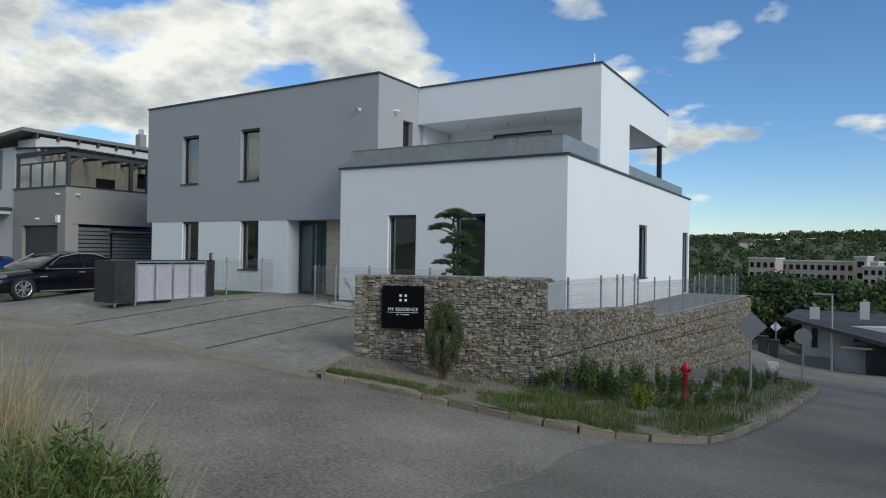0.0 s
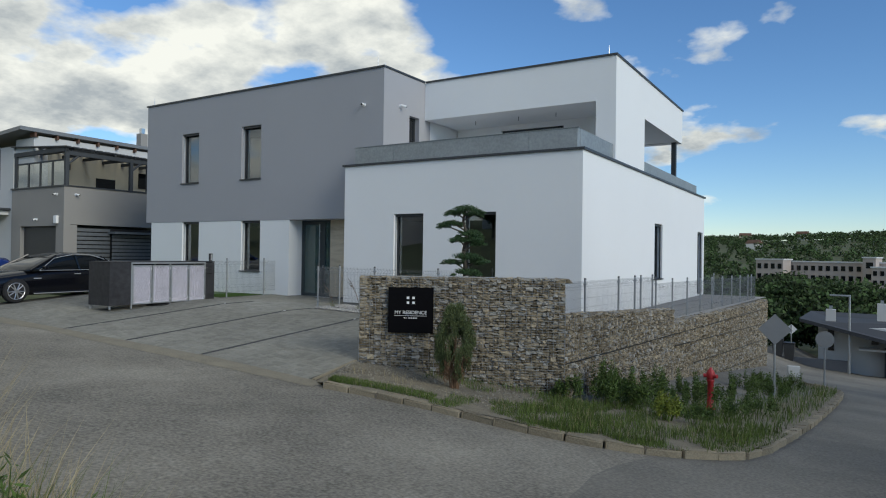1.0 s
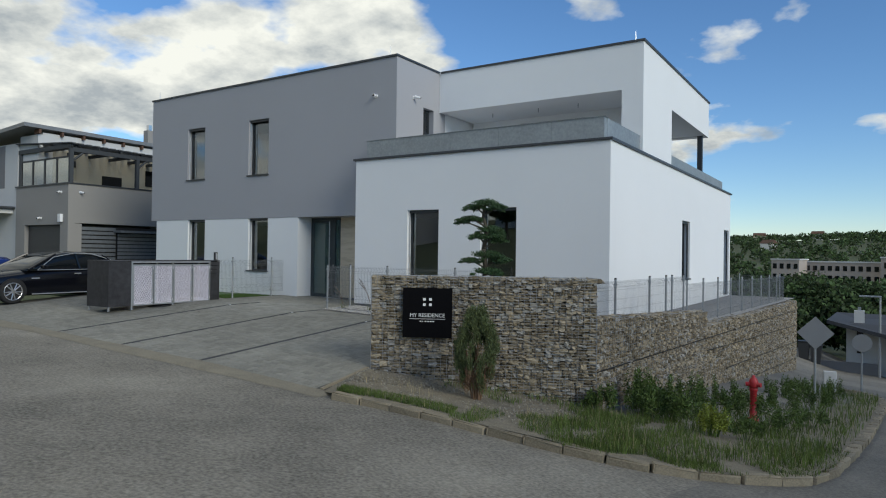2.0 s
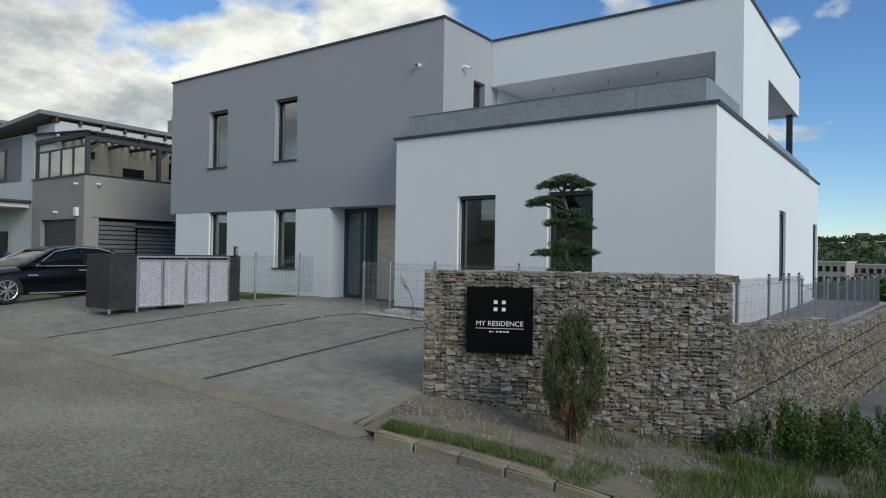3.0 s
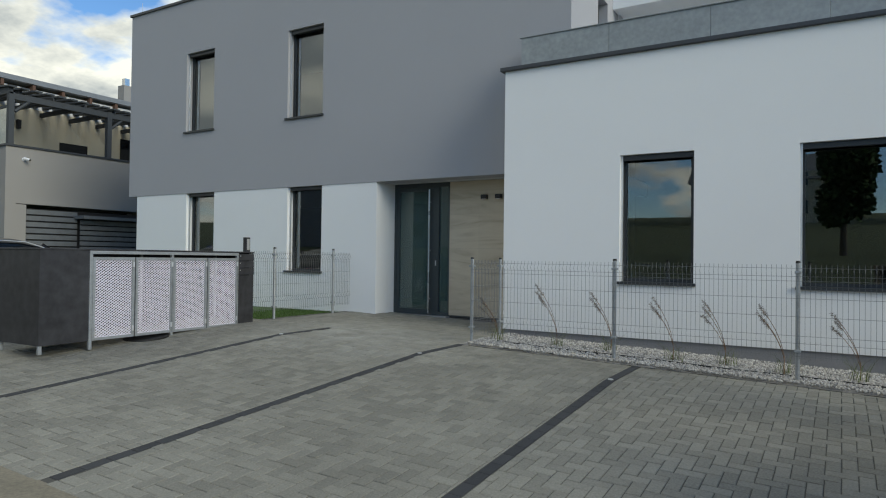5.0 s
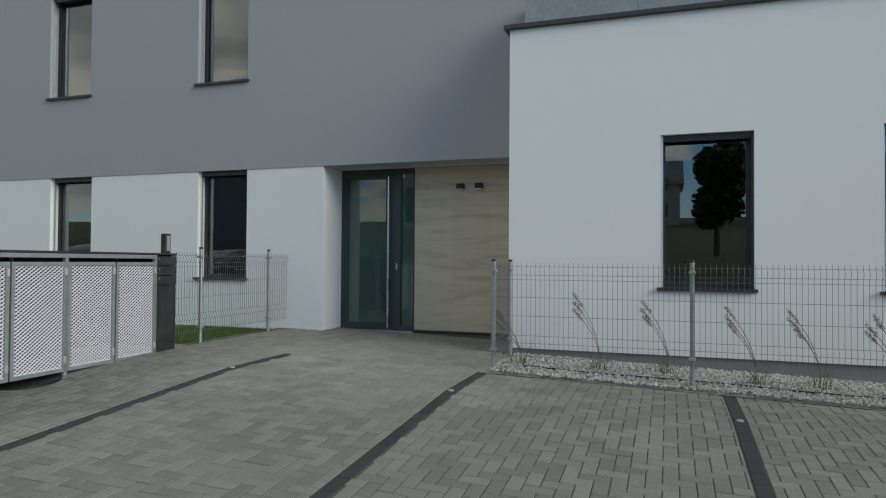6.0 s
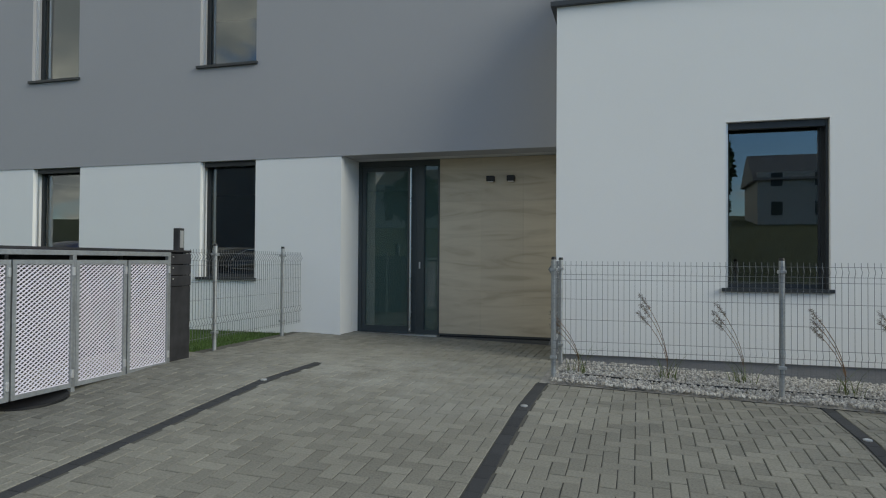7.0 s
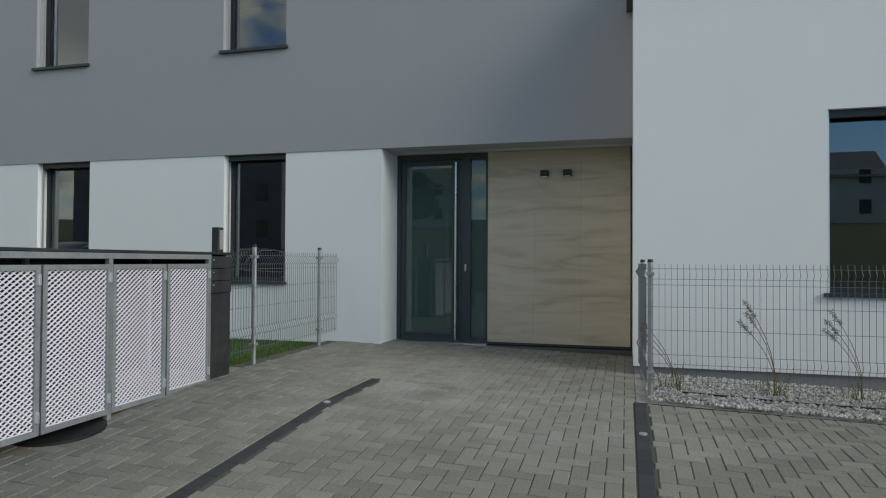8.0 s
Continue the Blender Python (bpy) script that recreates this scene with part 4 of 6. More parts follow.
def fence(label, pts, zf, posts, H=1.03, rise=0.07, ph=1.2):
    """A fence along pts; posts: distances along it."""
    root = thing("wire_fence", label, "fence", (pts[0][0], pts[0][1], 0))
    I = root.matrix_world.inverted()
    segs, acc = [], 0.0
    for a, b in zip(pts, pts[1:]):
        l = math.hypot(b[0] - a[0], b[1] - a[1])
        segs.append((acc, l, a, b)); acc += l

    def at(s):
        for s0, l, a, b in segs:
            if s <= s0 + l + 1e-6:
                f = (s - s0) / l
                return a[0] + (b[0] - a[0]) * f, a[1] + (b[1] - a[1]) * f, math.atan2(b[1] - a[1], b[0] - a[0])
    stops = sorted(set(posts) | {0.0, acc} | {s0 for s0, *_ in segs})
    for s in posts:
        x, y, ang = at(s)
        z = zf(x, y)
        bm = bmesh.new(); tube(bm, (0, 0, -0.15), (0, 0, ph), 0.024, None, 12)
        p = part("post", bm, GALV, root); p.matrix_local = I @ pose(x, y, z)
        bm = bmesh.new(); tube(bm, (0, 0, ph - 0.005), (0, 0, ph + 0.022), 0.027, 0.022, 12); part("cap", bm, BLACKPL, p, "black plastic cap")
        for h in (0.22, ph - 0.12):
            bm = bmesh.new(); box(bm, -0.032, 0.032, -0.04, 0.04, h, h + 0.03, 0.004); part("clamp", bm, GALV, p)
    for s0, s1 in zip(stops, stops[1:]):
        x0, y0, ang = at(s0 + 1e-4); x1, y1, _ = at(s1 - 1e-4)
        z = (zf(x0, y0) + zf(x1, y1)) / 2 + rise
        m = I @ pose(x0, y0, z, 0, 0, math.degrees(ang)) @ Matrix.Translation((0.0, -0.03, 0))
        fence_panel(s1 - s0, H, root, m)
    return root


fence("galvanised wire mesh fence in front of the white wall", [(-13.93, 17.42), (-13.88, 16.22), (-8.86, 16.22)], lambda x, y: 0.045, [0.22, 1.2, 3.24, 5.27], rise=0.15)
fence("galvanised wire mesh fence beside the turf strip", [(-17.80, 15.75), (-17.86, 18.34)], lambda x, y: 0.13, [0.52, 2.1], rise=0.17, ph=1.25)
fb = [(GB[0] + dB[0] * s - 0.50, GB[1] + dB[1] * s) for s in (0.25, STEP, LB - 0.2)]
fence("galvanised wire mesh fence along the raised terrace", [(-8.86, 16.22), (-5.9, 14.1), fb[0], fb[1]], lambda x, y: 0.0, [3.8, 5.75, 7.75, 8.9, 9.35, 10.3], rise=0.08, H=1.03, ph=1.14)
fence("galvanised wire mesh fence on the lower terrace edge", [fb[1], (fb[2][0], fb[2][1]), (-9.3, 36.9)], lambda x, y: -0.16 - 0.006 * (y - 20), [0.05, 1.6, 3.2, 4.8, 6.4, 8.0, 9.6, 11.2, 12.8, 14.5, 16.4, 18.2], rise=0.05, ph=1.17)


# ---- bin enclosure ----
enc = thing("bin_enclosure", "steel bin enclosure with four expanded-metal doors and a letterbox end", "bin store", (-17.725, 15.36, 0.10), 2.0 + 90)
# local x runs along the front towards the house, local -y is the front... front at y=0, back at y=+0.95
X0, XD, X1 = -3.10, -2.46, 0.36
D, ZB, ZT = 0.92, 0.03, 1.19
bm = bmesh.new(); box(bm, X0, X0 + 0.006, 0.0, D, ZB, ZT); part("end_sheet", bm, SHEET, enc, "blackened steel sheet")
bm = bmesh.new(); box(bm, X0 + 0.006, XD - 0.02, -0.003, 0.003, ZB, ZT); part("front_sheet", bm, SHEET, enc, "blackened steel sheet")
bm = bmesh.new(); box(bm, X0, X1, D - 0.006, D, ZB, ZT); part("back_sheet", bm, SHEET, enc)
bm = bmesh.new(); box(bm, X1 - 0.006, X1, 0.003, D - 0.006, ZB, ZT); part("end_sheet", bm, SHEET, enc, "blackened steel sheet")
bm = bmesh.new(); box(bm, X0 - 0.01, X1 + 0.01, -0.012, D + 0.012, ZT, ZT + 0.022, 0.003); part("roof_sheet", bm, SHEET, enc, "blackened steel sheet lid")
for x, y in ((X0 + 0.03, 0.03), (X0 + 0.03, D - 0.05), (XD, 0.0), (XD + 1.23, 0.0), (0.0, 0.0), (X1 - 0.03, 0.03), (X1 - 0.03, D - 0.05), (-1.1, D - 0.05)):
    bm = bmesh.new(); box(bm, x - 0.02, x + 0.02, y - 0.02, y + 0.02, -0.03 - 0.05 * (x < -1), ZT - 0.002, 0.003); part("post", bm, GALV, enc)
bm = bmesh.new(); box(bm, XD - 0.02, 0.02, -0.022, 0.018, ZT - 0.045, ZT - 0.003, 0.003); part("top_rail", bm, GALV, enc)


def mesh_door(x0, w):
    t, z0, z1 = 0.036, 0.03, ZT - 0.085
    bm = bmesh.new()
    for a, b, c, d in ((0, t, z0, z1), (w - t, w, z0, z1), (t, w - t, z1 - t, z1), (t, w - t, z0, z0 + t)):
        box(bm, x0 + a, x0 + b, -0.02, 0.012, c, d)
    dr = part("door", bm, GALV, enc, "galvanised frame with white expanded-metal infill")
    vs, fs = [], []
    px, pz = 0.050, 0.0175
    rows = int((z1 - z0 - 2 * t) / pz)
    cols = int((w - 2 * t) / px * 2)
    for r in range(rows + 1):
        prev = None
        for c in range(cols + 1):
            x = x0 + t + c * (w - 2 * t) / cols
            z = z0 + t + r * pz + (pz * 0.5 if (c + r) % 2 else -pz * 0.5) * 0.92
            z = min(max(z, z0 + t), z1 - t)
            o = len(vs)
            vs += [(x, -0.0080, z - 0.0058), (x, -0.002, z + 0.0058)]
            if prev is not None:
                fs.append((prev, o, o + 1, prev + 1))
            prev = o
    tagged(pydata("expanded_metal", vs, fs, MESHMET, dr, "pale expanded-metal infill"), kind="stuff")
    bm = bmesh.new(); box(bm, x0 + w - 0.03, x0 + w - 0.008, -0.035, -0.019, z1 - 0.13, z1 - 0.06, 0.003); part("hinge", bm, ALU, dr)
    bm = bmesh.new(); box(bm, x0 + w - 0.03, x0 + w - 0.008, -0.035, -0.019, z0 + 0.08, z0 + 0.15, 0.003); part("hinge", bm, ALU, dr)


MESHMET = mat("pale_expanded_metal", (0.66, 0.635, 0.71), 0.5, 0.0, vary=0.06)
for i in range(4):
    mesh_door(XD + 0.022 + i * 0.615, 0.597)
bm = bmesh.new(); box(bm, 0.022, X1 - 0.0, -0.004, 0.003, ZB, ZT - 0.36); part("front_sheet", bm, SHEET, enc, "blackened steel sheet")
for k in range(3):
    bm = bmesh.new(); z = ZT - 0.355 + k * 0.115
    box(bm, 0.026, X1 - 0.004, -0.018, 0.004, z, z + 0.108, 0.003); lb = part("letterbox", bm, SHEET, enc, "black steel letterbox flap")
    bm = bmesh.new(); box(bm, 0.05, 0.066, -0.022, -0.017, z + 0.07, z + 0.082); part("keyhole", bm, ALU, lb)
bm = bmesh.new(); box(bm, 0.25, 0.34, 0.06, 0.13, ZT + 0.02, ZT + 0.26, 0.004); ic = part("intercom", bm, SHEET, enc, "small black entry post with a pale sign")
bm = bmesh.new(); box(bm, 0.268, 0.322, 0.054, 0.06, ZT + 0.05, ZT + 0.235); part("plate", bm, ALU, ic)
bm = bmesh.new(); lathe(bm, ((0.30, -0.01), (0.30, 0.008), (0.28, 0.012)), 28); cover = tagged(part("manhole_cover", bm, BLACKPL, None, "round black cover in the block paving"), "", "manhole cover")
cover.matrix_world = pose(-17.80, 13.82, drive_z(-17.80, 13.82) + 0.006, 4, 0, 0)


# ---- hydrant ----
hyd = thing("fire_hydrant", "red pillar fire hydrant among the weeds", "hydrant", (-3.39, 16.71, -1.5))
bm = bmesh.new(); lathe(bm, ((0.10, 0.0), (0.10, 0.04), (0.065, 0.06), (0.06, 0.55), (0.075, 0.57), (0.075, 0.62), (0.06, 0.64))); part("barrel", bm, RED, hyd, smooth=True)
bm = bmesh.new(); lathe(bm, ((0.075, 0.62), (0.085, 0.66), (0.085, 0.74), (0.06, 0.80), (0.03, 0.83), (0.025, 0.86)), 16); part("bonnet", bm, RED, hyd, smooth=True)
for s in (-1, 1):
    bm = bmesh.new(); tube(bm, (0.06 * s, -0.02, 0.69), (0.135 * s, -0.04, 0.69), 0.042, None, 12); part("outlet", bm, RED, hyd)


# ---- road signs ----
SIGNBACK = mat("sign_back", (0.24, 0.25, 0.26), 0.6, 0.2)


def road_sign(at, h, shape, r, face, label, seen_from_back=True):
    o = thing("road_sign", label, "road sign", at, face)
    bm = bmesh.new(); tube(bm, (0, 0, -0.2), (0, 0, h), 0.03, None, 10); part("pole", bm, GALV, o)
    bm = bmesh.new()
    n = 4 if shape == "diamond" else 24
    ring = [[bm.verts.new((r * math.sin(2 * math.pi * i / n), y, h - r * 0.95 + r * math.cos(2 * math.pi * i / n))) for i in range(n)] for y in (-0.05, -0.035)]
    bm.faces.new(ring[0]); bm.faces.new(ring[1][::-1])
    for i in range(n):
        bm.faces.new((ring[0][i], ring[0][(i + 1) % n], ring[1][(i + 1) % n], ring[1][i]))
    return o, part("plate", bm, SIGNBACK, o, "grey back of a sign plate")


road_sign((-2.70, 22.2, road_z(-2.7, 22.2) + 0.05), 2.2, "diamond", 0.42, 10, "diamond road sign on a grey pole, seen from behind")
road_sign((-1.75, 29.6, road_z(-1.75, 29.6)), 2.0, "round", 0.30, 10, "round road sign on a grey pole, seen from behind")
o, p = road_sign((-3.9, 45.0, road_z(-3.9, 45.0)), 2.1, "diamond", 0.30, 190, "small yellow and white priority diamond sign by the road")
p.data.materials[0] = WHITEPAINT
bm = bmesh.new()
ring = [bm.verts.new((0.17 * math.sin(math.pi / 2 * i), -0.054, 2.1 - 0.285 + 0.17 * math.cos(math.pi / 2 * i))) for i in range(4)]
bm.faces.new(ring)
YEL = mat("sign_yellow", (0.75, 0.5, 0.05), 0.5)
part("centre", bm, YEL, p, "yellow centre field")

# thin edging between the paving and the verge
bm = bmesh.new()
ep = [(-8.60, 10.44), (-8.74, 11.70)]
e0, e1 = (Vector((x, y, drive_z(x, y))) for x, y in ep)
loft(bm, [[e0 + Vector((dx, 0, dz)) for dx, dz in ((-0.03, -0.3), (0.03, -0.3), (0.03, 0.02), (-0.03, 0.02))], [e1 + Vector((dx, 0, dz)) for dx, dz in ((-0.03, -0.3), (0.03, -0.3), (0.03, 0.02), (-0.03, 0.02))]])
tagged(part("edging", bm, KERB, None), "narrow concrete edging beside the paving", "kerb", "", "structure")


# ---- parked cars ----
CARBLACK = mat("black_car_paint", (0.004, 0.0045, 0.007), 0.16, 0.0, vary=0.1)
CARBLUE = mat("blue_car_paint", (0.012, 0.035, 0.17), 0.15, 0.2, vary=0.1)
CARGLASS = mat("dark_car_glass", (0.006, 0.008, 0.01), 0.04, 0.0, vary=0.1)
TYRE = mat("tyre_rubber", (0.015, 0.015, 0.016), 0.85, vary=0.2)
RIM = mat("alloy_rim", (0.55, 0.55, 0.56), 0.3, 0.85, vary=0.1)
LAMPGL = mat("headlight_glass", (0.22, 0.23, 0.25), 0.08, 0.3, vary=0.3, scale=20)


def sedan(label, at, rz, paint):
    """A four-door saloon 4.9 m long, its nose at local -y."""
    car = thing("car", label, "car", at, rz, "parked cars")
    # stations: y, half width, sill, belt height, top of bonnet or deck
    st = [(-2.45, 0.62, 0.32, 0.55, 0.62), (-2.38, 0.80, 0.24, 0.60, 0.70), (-2.2, 0.88, 0.22, 0.66, 0.76), (-1.8, 0.92, 0.22, 0.74, 0.85), (-1.2, 0.93, 0.20, 0.82, 0.93), (-0.75, 0.93, 0.20, 0.87, 0.98), (0.0, 0.93, 0.20, 0.90, 0.95), (0.9, 0.93, 0.20, 0.93, 0.98), (1.6, 0.92, 0.21, 0.95, 1.03), (2.05, 0.90, 0.24, 0.95, 1.05), (2.32, 0.85, 0.28, 0.92, 1.04), (2.45, 0.76, 0.36, 0.86, 0.98)]
    rings = []
    for y, w, s, b, t in st:
        half = [(w * 0.86, s), (w * 0.97, s + 0.06), (w, s + 0.22), (w * 0.985, b - 0.10), (w * 0.955, b - 0.03), (w * 0.90, b + 0.01), (w * 0.72, b + (t - b) * 0.75), (w * 0.4, t - 0.005), (0, t)]
        rings.append([(x, y, z) for x, z in half] + [(-x, y, z) for x, z in half[-2::-1]])
    bm = bmesh.new(); loft(bm, rings)
    part("body", bm, paint, car, smooth=True)
    cab = [(-1.15, 0.76, 0.94), (-0.78, 0.80, 1.14), (-0.42, 0.76, 1.31), (-0.1, 0.71, 1.41), (0.35, 0.69, 1.455), (0.85, 0.69, 1.44), (1.25, 0.70, 1.36), (1.6, 0.74, 1.22), (1.95, 0.78, 1.06)]
    rings = []
    for y, w, t in cab:
        base = 0.90
        h = max(t - base, 0.02)
        half = [(0.885, base), (0.885 + (w - 0.885) * 0.5, base + h * 0.5), (w, base + h * 0.86), (w * 0.84, base + h * 0.97), (w * 0.45, t), (0, t + 0.008)]
        rings.append([(x, y, z) for x, z in half] + [(-x, y, z) for x, z in half[-2::-1]])
    bm = bmesh.new(); loft(bm, rings)
    part("glasshouse", bm, CARGLASS, car, "dark windows", smooth=True)
    # roof skin and pillars
    rings = []
    for y, w, t in cab[2:8]:
        half = [(w + 0.012, t - 0.075), (w * 0.9, t - 0.012), (w * 0.5, t + 0.012), (0, t + 0.02)]
        rings.append([(x, y, z) for x, z in half] + [(-x, y, z) for x, z in half[-2::-1]])
    bm = bmesh.new()
    vs = [[bm.verts.new(p) for p in r] for r in rings]
    for a, b in zip(vs, vs[1:]):
        for i in range(len(a) - 1):
            bm.faces.new((a[i], a[i + 1], b[i + 1], b[i]))
    part("roof", bm, paint, car, smooth=True)
    for s in (-1, 1):
        for a, b in (((0.895 * s, -1.1, 0.93), (0.73 * s, -0.25, 1.385)), ((0.90 * s, 0.42, 0.93), (0.715 * s, 0.36, 1.40)), ((0.89 * s, 1.75, 0.97), (0.73 * s, 1.2, 1.36))):
            bm = bmesh.new(); tube(bm, a, b, 0.035, 0.028, 6); part("pillar", bm, paint if a[1] < 0 or a[1] > 1 else CARGLASS, car)
        bm = bmesh.new()
        pts = [(0.905 * s, -0.85, 0.925), (0.80 * s, -0.35, 1.29), (0.735 * s, 0.3, 1.415), (0.735 * s, 0.9, 1.395), (0.80 * s, 1.45, 1.22), (0.90 * s, 1.75, 0.98), (0.915 * s, 0.6, 0.93), (0.905 * s, -0.85, 0.925)]
        for a, b in zip(pts, pts[1:]):
            tube(bm, a, b, 0.009, None, 5)
        part("window_trim", bm, ALU, car, "bright window trim")
        bm = bmesh.new(); box(bm, min(0.93 * s, 1.08 * s), max(0.93 * s, 1.08 * s), -0.80, -0.66, 0.95, 1.07, 0.03); part("mirror", bm, paint, car)
        for y in (0.22, 1.25):
            bm = bmesh.new(); box(bm, min(0.92 * s, 0.955 * s), max(0.92 * s, 0.955 * s), y, y + 0.2, 0.80, 0.825, 0.006); part("door_handle", bm, ALU, car)
        bm = bmesh.new(); box(bm, min(0.915 * s, 0.938 * s), max(0.915 * s, 0.938 * s), -1.02, -0.80, 0.68, 0.71, 0.005); part("side_vent", bm, ALU, car)
        bm = bmesh.new(); box(bm, min(0.9 * s, 0.936 * s), max(0.9 * s, 0.936 * s), -1.0, 1.0, 0.235, 0.26, 0.005); part("sill_trim", bm, ALU, car)
        bm = bmesh.new()
        loft(bm, [[(0.50 * s, -2.385, 0.62), (0.50 * s, -2.385, 0.70), (0.46 * s, -2.3, 0.72), (0.46 * s, -2.3, 0.60)], [(0.80 * s, -2.30, 0.63), (0.80 * s, -2.30, 0.72), (0.76 * s, -2.2, 0.74), (0.76 * s, -2.2, 0.6)], [(0.905 * s, -1.98, 0.70), (0.905 * s, -1.98, 0.755), (0.86 * s, -1.95, 0.77), (0.86 * s, -1.95, 0.66)]])
        part("headlight", bm, LAMPGL, car, "clear headlight")
        bm = bmesh.new(); box(bm, min(0.58 * s, 0.86 * s), max(0.58 * s, 0.86 * s), 2.33, 2.44, 0.72, 0.88, 0.02); part("tail_light", bm, RED, car, "red tail light")
        bm = bmesh.new(); box(bm, min(0.06 * s, 0.30 * s), max(0.06 * s, 0.30 * s), -2.475, -2.43, 0.47, 0.64, 0.02); part("grille", bm, ALU, car, "chrome framed grille")
        bm = bmesh.new(); box(bm, min(0.6 * s, 0.8 * s), max(0.6 * s, 0.8 * s), -2.42, -2.36, 0.36, 0.40, 0.008); part("bumper_trim", bm, ALU, car)
        for y in (-1.52, 1.45):
            bm = bmesh.new()
            c = [(0.905 * s, y + 0.37 * math.cos(a), 0.335 + 0.37 * math.sin(a)) for a in spread(-0.3, math.pi + 0.3, 16)]
            vs1 = [bm.verts.new((0.942 * s, p[1], p[2])) for p in c]; vs2 = [bm.verts.new((0.7 * s, p[1], p[2])) for p in c]
            bm.faces.new(vs1)
            for i in range(len(c) - 1):
                bm.faces.new((vs1[i], vs1[i + 1], vs2[i + 1], vs2[i]))
            part("wheel_arch", bm, BLACKPL, car)
            bm = bmesh.new()
            lathe(bm, ((0.235, -0.105), (0.30, -0.115), (0.335, -0.09), (0.342, 0.0), (0.335, 0.09), (0.30, 0.115), (0.235, 0.105)), 32)
            wh = part("wheel", bm, TYRE, car, "black tyre", smooth=True)
            wh.matrix_local = pose(0.845 * s, y, 0.34, 0, 90 * s, 0)
            bm = bmesh.new(); lathe(bm, ((0.225, 0.085), (0.248, 0.108), (0.240, 0.114), (0.215, 0.10)), 32)
            for k in range(5):
                for dk in (-0.16, 0.16):
                    a = 2 * math.pi * k / 5 + dk
                    tube(bm, (0.05 * math.cos(a), 0.05 * math.sin(a), 0.112), (0.235 * math.cos(a + dk * 0.4), 0.235 * math.sin(a + dk * 0.4), 0.112), 0.019, 0.015, 6)
            lathe(bm, ((0.065, 0.085), (0.06, 0.125), (0.02, 0.13)), 16)
            part("rim", bm, RIM, wh, "alloy rim with double spokes")
    bm = bmesh.new(); box(bm, -0.27, 0.27, -2.485, -2.465, 0.385, 0.50, 0.003); pl = part("number_plate", bm, WHITEPAINT, car)
    bm = bmesh.new(); box(bm, -0.2, 0.2, -2.488, -2.484, 0.42, 0.465); part("plain_bar", bm, BLACKPL, pl)
    bm = bmesh.new(); box(bm, -0.45, 0.45, -2.42, -2.35, 0.24, 0.36, 0.01); part("lower_grille", bm, BLACKPL, car)
    return car


sedan("glossy black four-door saloon parked on the paving", (-22.45, 13.2, 0.05), 4, CARBLACK)
sedan("glossy blue saloon parked behind the black car", (-28.2, 11.95, 0.24), 2, CARBLUE)

# ---- neighbouring houses ----
NGREY = mat("neighbour_grey_render", (0.285, 0.272, 0.255), 0.9, vary=0.06, scale=0.5, bump=0.002, bump_scale=150)
NLIGHT = mat("neighbour_pale_render", (0.55, 0.555, 0.55), 0.9, vary=0.05, scale=0.5, bump=0.002, bump_scale=150)
NDARK = mat("neighbour_dark_render", (0.19, 0.19, 0.197), 0.9, vary=0.06, scale=0.5)
NCREAM = mat("neighbour_cream_render", (0.52, 0.48, 0.38), 0.9, vary=0.06, scale=0.5)
NYELLOW = mat("neighbour_ochre_render", (0.36, 0.245, 0.075), 0.9, vary=0.08, scale=0.5)
ROOFSH = mat("grey_roof_sheet", (0.21, 0.215, 0.22), 0.5, 0.3, vary=0.12)
WOODD = mat("brown_rafter_wood", (0.10, 0.05, 0.03), 0.7, vary=0.3, scale=8)
SLATW = mat("weathered_grey_boards", (0.14, 0.15, 0.158), 0.8, vary=0.25, scale=5)
TIMBER = mat("slate_grey_timber", (0.045, 0.051, 0.057), 0.7, vary=0.2, scale=6)
SHUT = mat("anthracite_shutter", (0.05, 0.052, 0.055), 0.5, 0.2, vary=0.1)


def group_of(root):
    I = root.matrix_world.inverted()

    def add(name, x0, x1, y0, y1, z0, z1, m, label="", bevel=0.0, parent=None):
        bm = bmesh.new(); box(bm, x0, x1, y0, y1, z0, z1, bevel)
        ob = part(name, bm, m, parent or root, label)
        if not parent:
            ob.matrix_parent_inverse = I
        return ob
    return add


n1 = thing("neighbour_house", "grey rendered house with a pergola-covered terrace over the garage", "house", (-35, 20, 0))
a = group_of(n1)
a("garage_wall", -34.95, -34.10, 17.80, 18.1, -0.2, 4.40, NGREY)
a("garage_wall", -34.10, -30.98, 17.80, 18.1, 2.65, 4.40, NGREY, "grey rendered wall")
a("garage_wall", -30.98, -30.35, 17.80, 18.1, -0.2, 4.40, NGREY)
a("garage_wall", -30.85, -30.36, 18.1, 18.4, -0.2, 2.7, NGREY)
a("terrace_wall", -30.65, -30.352, 18.1, 27.0, 2.72, 4.40, NGREY, "grey rendered terrace wall")
a("terrace_slab", -34.9, -30.66, 18.1, 27.0, 2.72, 2.95, NGREY)
a("garage_back", -34.9, -30.9, 22.0, 22.2, -0.2, 2.7, NDARK)
g = a("garage_door", -34.10, -30.98, 17.98, 18.03, -0.2, 2.65, SHUT, "dark grey sectional garage door")
for k in range(5):
    a("door_panel", -34.08, -31.0, 17.965, 17.979, 0.2 + 0.48 * k, 0.66 + 0.48 * k, SHUT, parent=g)
a("coping", -35.0, -30.30, 17.75, 18.12, 4.40, 4.455, DARKMET)
a("coping", -30.66, -30.30, 18.12, 27.0, 4.40, 4.455, DARKMET)
a("main_wall", -41.9, -34.96, 17.85, 18.15, -0.2, 6.50, NLIGHT, "pale grey rendered wall")
a("wall_field", -41.895, -36.2, 17.835, 17.849, 4.45, 6.45, NDARK, "dark grey painted field")
